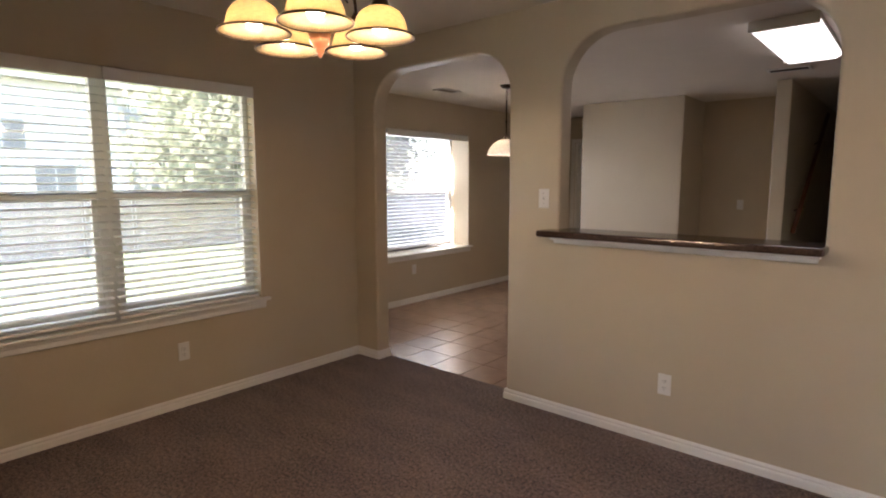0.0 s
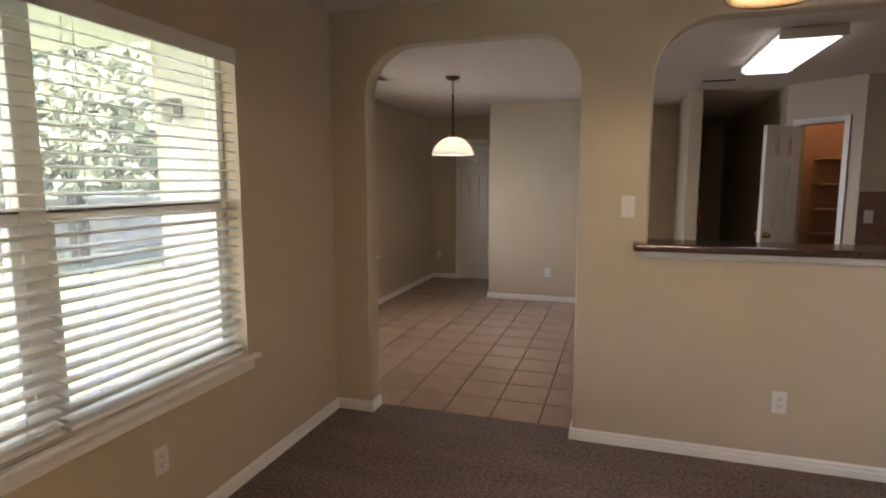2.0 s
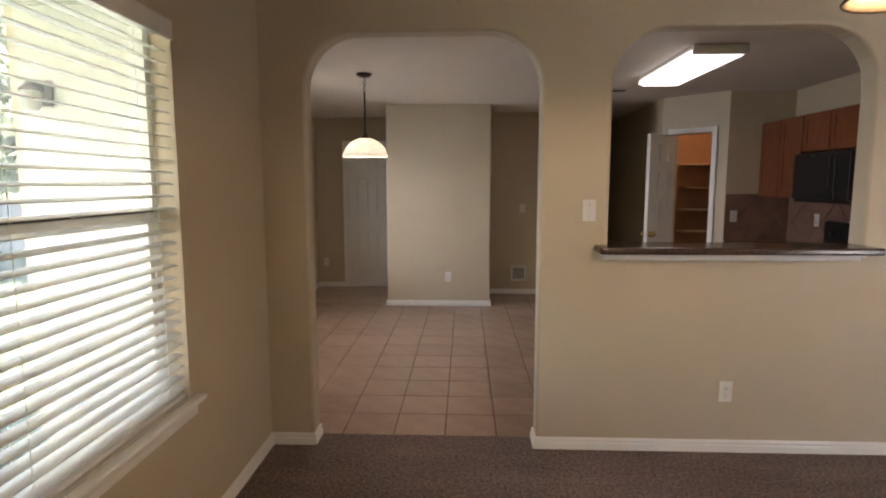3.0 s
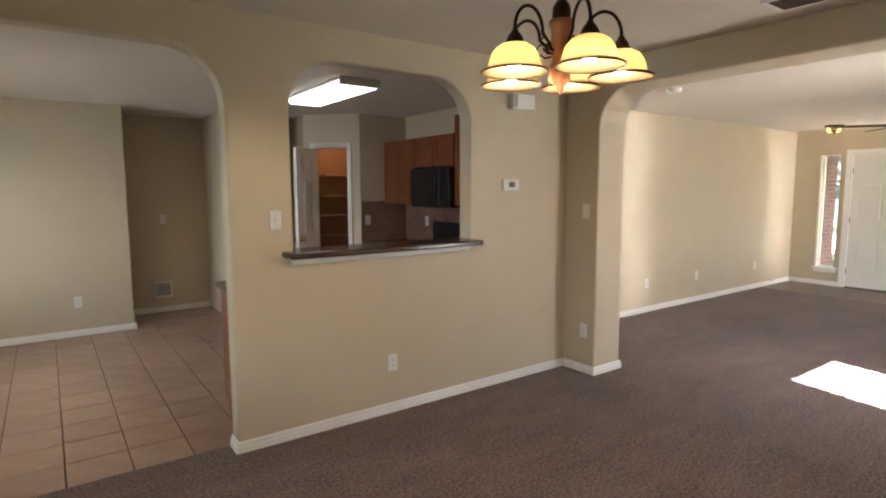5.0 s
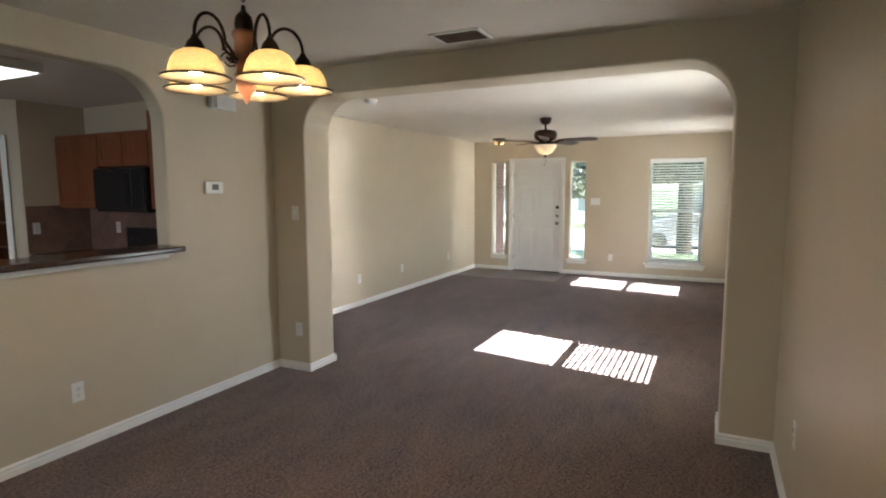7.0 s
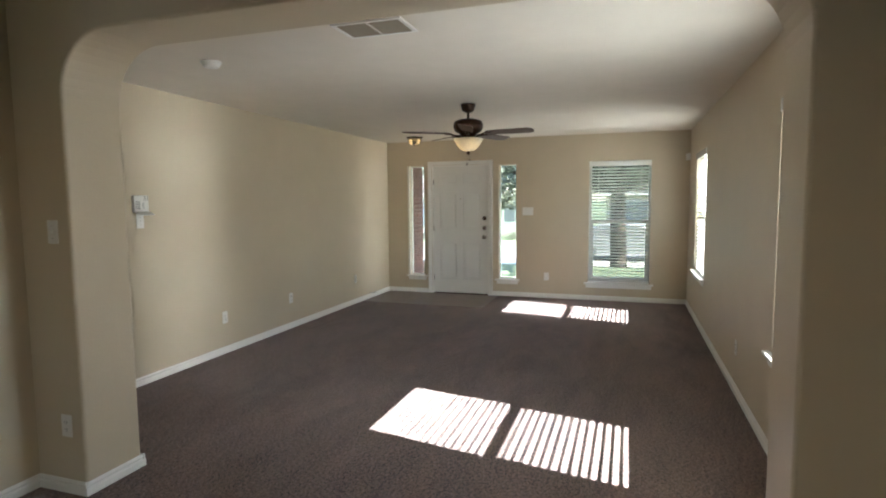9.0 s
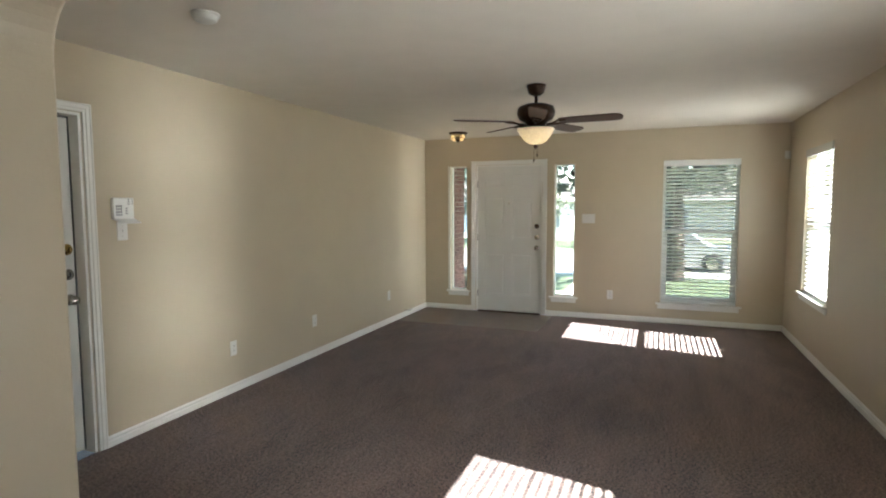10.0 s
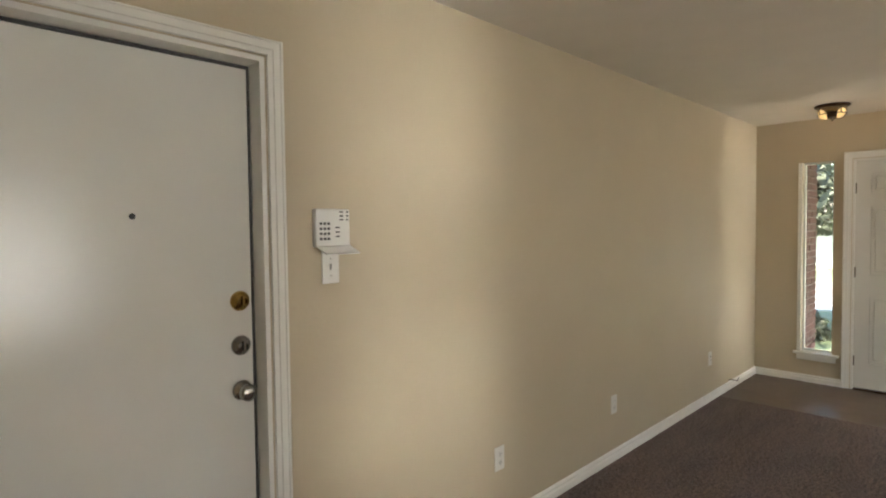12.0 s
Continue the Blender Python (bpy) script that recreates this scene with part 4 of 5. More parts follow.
fl = thing("flush_light", pose(6.80, 3.178, H), "small bronze flush ceiling light with ribbed lit glass", "ceiling light")
part("pan", lathe(bmesh.new(), [(0, -0.001), (0.125, -0.001), (0.125, -0.012), (0.105, -0.022), (0, -0.022)], 28), BRONZE, fl)
prof = [(0.1, -0.022), (0.102, -0.05), (0.094, -0.085), (0.07, -0.108), (0.0, -0.114)]
part("glass", lathe(bmesh.new(), prof + [(max(r - 0.004, 0), z + 0.004) for r, z in prof[::-1][1:]], 24), clear_glass("ribbed_glass", (1.0, 0.9, 0.7), 0.12), fl, "ribbed amber glass")
part("ring", tube(bmesh.new(), [(0.099 * math.cos(2 * math.pi * i / 28), 0.099 * math.sin(2 * math.pi * i / 28), -0.075) for i in range(28)], 0.004, 6, closed=True), BRONZE, fl)
for i in range(4):
    a = radians(45 + 90 * i)
    part("strap", tube(bmesh.new(), [(0.104 * math.cos(a), 0.104 * math.sin(a), -0.02), (0.104 * math.cos(a), 0.104 * math.sin(a), -0.075)], 0.004, 6), BRONZE, fl)
part("finial", lathe(bmesh.new(), [(0, -0.113), (0.012, -0.116), (0.006, -0.128), (0, -0.132)], 12), BRONZE, fl)
for s in (-1, 1):
    part("bulb", lathe(bmesh.new(), [(0, -0.03), (0.02, -0.045), (0.02, -0.065), (0, -0.085)], 12, pose(0, s * 0.04, 0)), glow("lit_amber_bulb", (1.0, 0.72, 0.36), 0.05), fl)
lamp(6.80, 3.178, H - 0.15, 0.07, WARM, 0.012)

ff = thing("fluorescent_light", pose(-0.505, 4.605, H), "long white fluorescent ceiling fixture, switched on", "ceiling light")
part("base", B(-0.185, -0.59, -0.03, 0.185, 0.59, -0.001, bevel=0.004), TRIM, ff)
for e in (-0.605, 0.585):
    part("end_cap", B(-0.19, e, -0.07, 0.19, e + 0.02, -0.001, bevel=0.006), TRIM, ff)
bm = bmesh.new()
prism(bm, [(-0.178, -0.032), (-0.184, -0.052), (-0.15, -0.078), (0.15, -0.078), (0.184, -0.052), (0.178, -0.032)], -0.584, 0.584)
part("diffuser", bm, glow("lit_diffuser", (1.0, 0.95, 0.86), 0.08), ff, "glowing acrylic diffuser")

# ---- serving ledge ----
sl = thing("serving_ledge", pose(0, YP, 1.138), "dark laminate serving ledge with white trim below", "ledge")
part("top", B(-1.54, -0.152, 0.0, -0.09, TP + 0.03, 0.038, bevel=0.012, seg=3), COUNTER, sl)
bm = box(B(-1.50, -0.05, -0.024, -0.115, -0.0005, -0.001, bevel=0.006), -1.49, -0.022, -0.046, -0.125, -0.0006, -0.022, bevel=0.006)
part("support_trim", bm, TRIM, sl)

# ---- kitchen ----
def cabinet(name, m, w, d, h, doors, label, toe=0.0):
    """A cabinet, its back at y = 0 and its front at y = -d."""
    t = thing(name, m, label, "cabinet")
    bm = B(0, -d + 0.02, toe, w, -0.001, h)
    if toe:
        box(bm, 0.0, -d + 0.09, 0, w, -0.001, toe)
    part("body", bm, WOODC, t)
    dw = w / doors
    for i in range(doors):
        u0, u1, a, b = i * dw + 0.006, (i + 1) * dw - 0.006, toe + 0.008, h - 0.008
        bm = B(u0, -d, a, u0 + 0.055, -d + 0.0195, b, bevel=0.003, seg=1)
        box(bm, u1 - 0.055, -d, a, u1, -d + 0.0195, b, bevel=0.003, seg=1)
        box(bm, u0 + 0.054, -d, a, u1 - 0.054, -d + 0.0195, a + 0.055, bevel=0.003, seg=1)
        box(bm, u0 + 0.054, -d, b - 0.055, u1 - 0.054, -d + 0.0195, b, bevel=0.003, seg=1)
        box(bm, u0 + 0.05, -d + 0.007, a + 0.05, u1 - 0.05, -d + 0.0195, b - 0.05)
        part("door", bm, WOODC, t)
    return t


RK = pose(1.13, 0, 0, 0, 0, -90)   # local x -> -y, back at the east wall
cabinet("upper_cabinet", pose(1.129, 5.935, 1.375, 0, 0, -90), 0.70, 0.33, 0.75, 2, "cherry wood upper cabinet with two doors")
cabinet("upper_cabinet", pose(1.129, 5.23, 1.79, 0, 0, -90), 0.755, 0.33, 0.335, 2, "short cherry wood cabinet above the microwave")
cabinet("upper_cabinet", pose(1.129, 4.47, 1.375, 0, 0, -90), 0.9, 0.33, 0.93, 2, "tall cherry wood upper cabinet")
mw = thing("microwave", pose(1.129, 5.225, 1.345, 0, 0, -90), "black over-range microwave with a wide door", "microwave")
part("body", B(0, -0.37, 0, 0.75, -0.001, 0.43, bevel=0.006), BLACK, mw)
part("door", B(0.005, -0.395, 0.03, 0.57, -0.371, 0.425, bevel=0.006), BLACK, mw)
part("control_panel", B(0.575, -0.39, 0.03, 0.745, -0.371, 0.425, bevel=0.005), BLACK, mw)
part("handle", tube(bmesh.new(), [(0.545, -0.397, 0.08), (0.545, -0.42, 0.1), (0.545, -0.42, 0.36), (0.545, -0.397, 0.38)], 0.009, 8), BLACK, mw)
part("badge", B(0.26, -0.3965, 0.392, 0.30, -0.394, 0.404), NICKEL, mw)
rg = thing("kitchen_range", pose(1.129, 5.225, 0, 0, 0, -90), "black electric range with a raised back panel", "range")
part("body", B(0.002, -0.64, 0.0, 0.748, -0.06, 0.915, bevel=0.006), BLACK, rg)
part("oven_door", B(0.02, -0.665, 0.22, 0.73, -0.641, 0.8, bevel=0.006), BLACK, rg)
part("back_panel", prism(bmesh.new(), [(0.002, 0.9), (0.748, 0.9), (0.748, 1.15), (0.72, 1.17), (0.03, 1.17), (0.002, 1.15)], -0.08, -0.002), BLACK, rg)
for u in (0.12, 0.22, 0.53, 0.63):
    part("knob", lathe(bmesh.new(), [(0, 0), (0.02, 0), (0.018, 0.02), (0, 0.021)], 12, pose(u, -0.08, 1.06, 90)), BLACK, rg)
cabinet("base_cabinet", pose(1.129, 5.935, 0, 0, 0, -90), 0.70, 0.6, 0.875, 2, "cherry wood base cabinet", toe=0.1)
cabinet("base_cabinet", pose(1.129, 4.47, 0, 0, 0, -90), 0.64, 0.6, 0.875, 1, "cherry wood base cabinet", toe=0.1)
cabinet("base_cabinet", pose(0.5, YP + TP + 0.001, 0, 0, 0, 180), 2.228, 0.6, 0.875, 4, "long cherry wood base cabinet behind the partition", toe=0.1)
bm = B(-1.75, YP + TP + 0.001, 0.876, 1.128, YP + TP + 0.64, 0.914, bevel=0.006)
solid("kitchen_counter", bm, COUNTER, "dark laminate counter on base cabinets", "counter", kind="thing")
solid("kitchen_counter", B(0.49, 5.233, 0.876, 1.128, 5.939, 0.914, bevel=0.006), COUNTER, "short dark laminate counter beside the range", "counter", kind="thing")
solid("kitchen_counter", B(0.49, YP + TP + 0.645, 0.876, 1.128, 4.468, 0.914, bevel=0.006), COUNTER, "short dark laminate counter beside the range", "counter", kind="thing")


def clip(poly, axis, lim, keep_less):
    out = []
    for i in range(len(poly)):
        a, b = poly[i], poly[(i + 1) % len(poly)]
        ia, ib = (a[axis] <= lim) == keep_less, (b[axis] <= lim) == keep_less
        if ia:
            out.append(a)
        if ia != ib:
            s = (lim - a[axis]) / (b[axis] - a[axis])
            out.append((a[0] + s * (b[0] - a[0]), a[1] + s * (b[1] - a[1])))
    return out


def splash(m, u0, u1, z0, z1, label):
    """Diagonal tiles on a wall strip."""
    t = thing("backsplash", m, label, "backsplash")
    part("bed", B(u0, -0.003, z0, u1, -0.0005, z1), GROUT, t)
    s = 0.222
    for i in range(-8, 9):
        for j in range(-8, 9):
            if (i + j) % 2:
                continue
            cx, cz = u0 + 0.3 + i * s, z0 + 0.2 + j * s
            r = s - 0.004
            p = [(cx - r, cz), (cx, cz - r), (cx + r, cz), (cx, cz + r)]
            for ax, lim, less in ((0, u0, False), (0, u1, True), (1, z0, False), (1, z1, True)):
                p = clip(p, ax, lim, less) if p else p
            if len(p) >= 3 and max(q[0] for q in p) - min(q[0] for q in p) > 0.01:
                part("tile", prism(bmesh.new(), p, -0.009, -0.003), BSPLASH, t)
    return t


splash(pose(0, 5.94, 0), 0.475, 1.118, 0.916, 1.40, "brown diagonal tile backsplash on the kitchen end wall")
splash(pose(1.13, 0, 0, 0, 0, -90), -5.93, -3.85, 0.916, 1.373, "brown diagonal tile backsplash behind the range")
outlet(pose(0.56, 5.93, 1.17))
outlet(pose(1.12, 5.45, 1.16, 0, 0, -90))

SHELFW = mat("pantry_shelf_wood", (0.44, 0.31, 0.20), (0.36, 0.25, 0.16), scale=8, stretch=(1, 8, 8), rough=0.5)
for z in (0.62, 0.93, 1.20, 1.47, 1.75):
    solid("pantry_shelf", box(B(0.42, 6.86, z - 0.022, 1.125, 7.098, z, bevel=0.003), 0.80, 6.07, z - 0.022, 1.125, 6.858, z), SHELFW, "tan wooden pantry shelf", "shelf", "pantry shelves", kind="thing")
# unseen bulb and lamp, added to give the pantry a warm glow
pl = thing("pantry_fill_light", pose(0.42, 6.52, H), "bare warm bulb added out of view to light the pantry", "ceiling light")
part("holder", lathe(bmesh.new(), [(0, -0.001), (0.058, -0.001), (0.055, -0.02), (0.024, -0.032), (0.022, -0.05), (0, -0.05)], 20), PLATE, pl)
part("bulb", lathe(bmesh.new(), [(0.012, -0.05), (0.016, -0.065), (0.029, -0.09), (0.026, -0.115), (0, -0.126)], 16), BULB, pl)
lamp(0.42, 6.52, H - 0.15, 0.10, (1.0, 0.52, 0.25), 0.03)
hr = thing("stair_handrail", pose(-0.80, 7.0, 0), "sloping dark wooden handrail in the unlit hall", "handrail")
part("rail", tube(bmesh.new(), [(0.04, -0.35, 0.95), (0.04, 1.6, 2.3)], 0.022, 8), WOODC, hr)
for q in (0.0, 1.1):
    part("bracket", tube(bmesh.new(), [(-0.018, q, 1.15 + q * 0.69), (0.04, q, 1.18 + q * 0.69)], 0.008, 6), BRONZE, hr)

# a short loose cord on the baseboard by the entry
cb = solid("loose_cord", tube(bmesh.new(), [(6.62, YL - 0.012, 0.092), (6.66, YL - 0.03, 0.086), (6.72, YL - 0.05, 0.07), (6.80, YL - 0.04, 0.075)], 0.004, 6), SLOT, "short dark loose cord over the baseboard", "cord", kind="thing")

# ---- outdoors ----
GRASS = mat("lawn_grass", (0.105, 0.135, 0.07), (0.06, 0.085, 0.04), scale=3, rough=0.9, bump=0.8, bscale=60, stain=0.25, contrast=0.3)
ASPH = mat("asphalt", (0.16, 0.155, 0.15), (0.11, 0.105, 0.10), scale=12, rough=0.9, bump=0.3)
CONC = mat("concrete", (0.48, 0.46, 0.42), (0.40, 0.38, 0.35), scale=8, rough=0.9, bump=0.2, stain=0.08)
BARK = mat("bark", (0.07, 0.052, 0.04), (0.035, 0.026, 0.02), scale=14, rough=0.95, stretch=(1, 1, 0.25), bump=0.9, bscale=30)
LEAF = mat("leaves", (0.10, 0.112, 0.08), (0.055, 0.063, 0.042), scale=2.5, rough=0.6, contrast=0.35)
BRICK = mat("red_brick", (0.12, 0.044, 0.036), (0.075, 0.029, 0.025), scale=14, rough=0.9, bump=0.5, spread=0.22)
MORTAR = mat("mortar", (0.26, 0.23, 0.20), (0.20, 0.18, 0.155), scale=20, rough=0.95, bump=0.4)
SIDING = mat("house_siding", (0.55, 0.50, 0.42), (0.50, 0.45, 0.38), scale=4, rough=0.7, stain=0.05)
SIDING2 = mat("house_siding_white", (0.62, 0.61, 0.59), (0.57, 0.56, 0.54), scale=4, rough=0.7, stain=0.05)
ROOF = mat("roof_shingles", (0.13, 0.11, 0.10), (0.08, 0.07, 0.065), scale=30, rough=0.95, bump=0.5, bscale=40)
DARKGL = mat("house_window_glass", (0.19, 0.20, 0.21), rough=0.08)
FENCEW = mat("weathered_fence_wood", (0.42, 0.37, 0.33), (0.30, 0.26, 0.23), scale=6, rough=0.9, stretch=(6, 6, 0.6), spread=0.12, bump=0.3)
CARP = mat("silver_car_paint", (0.42, 0.43, 0.45), (0.40, 0.41, 0.43), scale=40, rough=0.25, metal=0.4, coat=0.6)
RUBBER = mat("tyre_rubber", (0.02, 0.02, 0.02), rough=0.85)
SOFFIT = mat("cream_soffit", (0.70, 0.68, 0.61), (0.66, 0.64, 0.57), scale=5, rough=0.7)


LEAF2 = mat("pale_leaves", (0.20, 0.225, 0.155), (0.13, 0.155, 0.10), scale=2.5, rough=0.6, contrast=0.35)


for _m in (LEAF, LEAF2):
    # light also passes through the leaves
    _n, _l = _m.node_tree.nodes, _m.node_tree.links
    _b = _n["Principled BSDF"]
    _t, _x = _n.new("ShaderNodeBsdfTranslucent"), _n.new("ShaderNodeMixShader")
    _l.new(_b.inputs["Base Color"].links[0].from_socket, _t.inputs[0])
    _x.inputs[0].default_value = 0.45
    _l.new(_b.outputs[0], _x.inputs[1])
    _l.new(_t.outputs[0], _x.inputs[2])
    _l.new(_x.outputs[0], _n["Material Output"].inputs[0])


def ground_z(x):
    if x < 12.5:
        return -0.12
    return -0.12 - 0.75 * min(1.0, (x - 12.5) / 6.5)


bm = bmesh.new()
xs = [-900, -300, -120, -60, -30, -13, -8, -3, 3, 8, 12.5, 13.5, 14.5, 15.5, 16.5, 17.5, 18.2, 19.0, 22, 28, 35, 60, 120, 300, 900]
ys = [-900, -300, -100, -40, -20, -10, -4, 0, 4, 8, 14, 20, 40, 100, 300, 900]
grid = [[bm.verts.new((x, y, ground_z(x))) for y in ys] for x in xs]
for i in range(len(xs) - 1):
    for j in range(len(ys) - 1):
        bm.faces.new((grid[i][j], grid[i + 1][j], grid[i + 1][j + 1], grid[i][j + 1]))
solid("ground", bm, GRASS, "mown green lawn, level by the house and falling to the street", "lawn")
solid("pavement", B(18.9, -120, -1.0, 20.2, 120, -0.82), CONC, "pale concrete pavement along the street", "pavement")
solid("kerb", B(20.2, -120, -1.0, 20.4, 120, -0.80, bevel=0.02), CONC, "pale concrete kerb", "kerb")
solid("road", B(20.4, -120, -1.0, 28, 120, -0.865), ASPH, "sunlit grey asphalt street", "road")
solid("pavement_front_walk", B(7.7, 1.2, -0.3, 12.4, 2.3, -0.09, bevel=0.01), CONC, "pale concrete walk to the front door", "pavement")
solid("porch_slab", B(7.551, 1.2, -0.3, 8.9, 4.4, -0.05, bevel=0.01), CONC, "concrete porch slab", "porch")
solid("wall_garage_side", B(XF + 0.151, 3.62, -0.2, 8.02, 4.2, 2.62), MORTAR, "mortar core of the porch side wall", "wall")
# unseen porch roof, sized to keep the sun off the brick pier
solid("porch_ceiling", B(XF + 0.151, 0.75, 2.5, 8.9, 4.6, 2.62), SOFFIT, "cream porch ceiling, unseen, added to shade the bricks", "porch")
solid("patio_roof", B(-6.1, -4.5, 2.47, XW - 0.151, YP - 0.001, 2.6), SOFFIT, "cream patio cover outside the dining window", "patio roof")

solid("wall_nook_outside", B(-4.70, YP - 0.022, -0.11, XW - 0.153, YP - 0.003, 2.465), SIDING2, "pale painted outer wall beside the patio", "wall")

# bricks of the porch pier
pier = thing("brick_pier", pose(8.05, 3.52, -0.12), "red brick wall end beside the porch with pale mortar", "brick wall")
part("mortar_core", B(-0.49, 0.008, 0, -0.008, 0.099, 2.62), MORTAR, pier)
full = mesh_of("brick", B(-0.098, -0.0, 0.0, 0.098, 0.095, 0.057, bevel=0.004, seg=1), BRICK)
half = mesh_of("brick", B(-0.046, -0.0, 0.0, 0.046, 0.095, 0.057, bevel=0.004, seg=1), BRICK)
rnd = random.Random(3)
for c in range(39):
    z = 0.004 + c * 0.067
    row = [(-0.098, full), (-0.304, full), (-0.458, half)] if c % 2 else [(-0.046, half), (-0.200, full), (-0.406, full)]
    for x, me in row:
        piece("brick", me, pier, pose(x + rnd.uniform(-0.002, 0.002), rnd.uniform(-0.003, 0.003), z, 0, 0, rnd.uniform(-0.6, 0.6)))
dc = thing("window_decal", pose(XF + 0.108, 1.795, 1.925, 0, 0, -90), "round dark alarm decal on the sidelight glass", "decal")
part("disc", lathe(bmesh.new(), [(0, 0), (0.034, 0), (0.034, 0.002), (0, 0.002)], 24, pose(0, 0, 0, 90)), SLOT, dc)

wl = thing("wall_lantern", pose(-4.55, YP - 0.022, 2.0), "small dark outdoor wall lantern by the patio", "wall lamp")
part("backplate", B(-0.05, -0.015, -0.07, 0.05, -0.0005, 0.07, bevel=0.005), BRONZE, wl)
part("arm", tube(bmesh.new(), [(0, -0.01, 0.03), (0, -0.06, 0.06), (0, -0.1, 0.04)], 0.008, 6), BRONZE, wl)
part("hood", lathe(bmesh.new(), [(0, 0.05), (0.02, 0.045), (0.06, 0.01), (0.055, 0.0), (0, 0.0)], 16, pose(0, -0.1, 0)), BRONZE, wl)
part("glass", lathe(bmesh.new(), [(0.045, 0.0), (0.05, -0.06), (0.03, -0.1), (0, -0.1)], 16, pose(0, -0.1, 0)), FROST, wl)


def tree(x, y, z, h, spread, trunk_r, low, seed, n, label, leaf=0.16, foliage=None):
    rnd = random.Random(seed)
    t = thing("tree", pose(x, y, z), label, "tree")
    bm = bmesh.new()
    top = Vector((rnd.uniform(-0.3, 0.3), rnd.uniform(-0.3, 0.3), h * 0.72))
    tr = [(0, 0, -0.2), (0.02, 0.01, 0.1), (rnd.uniform(-0.06, 0.06), rnd.uniform(-0.06, 0.06), h * 0.25), (top.x * 0.6, top.y * 0.6, h * 0.5), tuple(top)]
    tube(bm, tr, [trunk_r * 1.35, trunk_r * 1.1, trunk_r * 0.9, trunk_r * 0.55, trunk_r * 0.2], 10)
    tips = []
    for i in range(13):
        a = 2.4 * i + rnd.uniform(-0.3, 0.3)
        s = 0.28 + 0.6 * i / 13
        p0 = Vector((top.x * s * 0.8, top.y * s * 0.8, h * 0.72 * s))
        ln = spread * (1.05 - 0.5 * s) * rnd.uniform(0.75, 1.1)
        p2 = p0 + Vector((math.cos(a) * ln, math.sin(a) * ln, ln * rnd.uniform(0.15, 0.5)))
        p1 = (p0 + p2) / 2 + Vector((0, 0, ln * 0.12))
        r = trunk_r * (0.45 - 0.3 * s)
        tube(bm, [p0, p1, p2], [r, r * 0.6, r * 0.2], 6)
        tips += [p1, p2, (p1 + p2) / 2]
    part("trunk", bm, BARK, t)
    vs, fs = [], []
    for i in range(n):
        c = rnd.choice(tips)
        d = Vector((rnd.gauss(0, 1), rnd.gauss(0, 1), rnd.gauss(0, 0.75))) * (spread * 0.2)
        p = c + d
        if p.z < low:
            p.z = low + rnd.random() * 0.5
        u = Vector((rnd.gauss(0, 1), rnd.gauss(0, 1), rnd.gauss(0, 1))).normalized()
        v = u.orthogonal().normalized()
        s = leaf * rnd.uniform(0.6, 1.3)
        k = len(vs)
        vs += [p - u * s, p + v * s * 0.45, p + u * s, p - v * s * 0.45]
        fs.append((k, k + 1, k + 2, k + 3))
    me = bpy.data.meshes.new("crown")
    me.from_pydata([tuple(q) for q in vs], [], fs)
    me.materials.append(foliage or LEAF)
    cr = new("crown", me)
    cr.parent = t
    tagged(cr, kind="stuff")
    return t


tree(13.5, 0.30, -0.22, 8.5, 5.2, 0.185, 1.95, 5, 26000, "street tree with a dark trunk and low leafy crown", 0.13)
tree(-12.0, 8.2, -0.12, 6.5, 3.2, 0.16, 1.4, 8, 60000, "leafy green tree behind the patio", 0.115, LEAF2)
tree(33.0, 9.0, -0.87, 7.5, 3.4, 0.2, 1.8, 13, 6000, "leafy green tree across the street", 0.2)


def bush(x, y, z, r, seed, label):
    rnd = random.Random(seed)
    t = thing("bush", pose(x, y, z), label, "bush")
    vs, fs = [], []
    for i in range(1500):
        d = Vector((rnd.gauss(0, 1), rnd.gauss(0, 1), rnd.gauss(0, 1))).normalized() * r * (rnd.random() ** 0.4) * rnd.uniform(0.8, 1.1)
        p = Vector((d.x, d.y, abs(d.z) * 0.9 + 0.03))
        u = Vector((rnd.gauss(0, 1), rnd.gauss(0, 1), rnd.gauss(0, 1))).normalized()
        v = u.orthogonal().normalized()
        s = 0.045 * rnd.uniform(0.6, 1.3)
        k = len(vs)
        vs += [p - u * s, p + v * s * 0.5, p + u * s, p - v * s * 0.5]
        fs.append((k, k + 1, k + 2, k + 3))
    me = bpy.data.meshes.new("foliage")
    me.from_pydata([tuple(q) for q in vs], [], fs)
    me.materials.append(LEAF)
    ob = new("foliage", me)
    ob.parent = t
    tagged(ob, kind="stuff")
    bm = bmesh.new()
    for i in range(4):
        a = i * 1.6
        tube(bm, [(0, 0, -0.1), (math.cos(a) * r * 0.5, math.sin(a) * r * 0.5, r * 0.7)], [0.015, 0.006], 5)
    part("stems", bm, BARK, t)
    return t


bush(10.4, 4.15, -0.12, 0.42, 2, "low green shrub beside the porch")
bush(31.0, 4.6, -0.87, 1.2, 4, "bright green bush across the street")
bush(31.5, 6.6, -0.87, 1.1, 6, "bright green bush across the street")


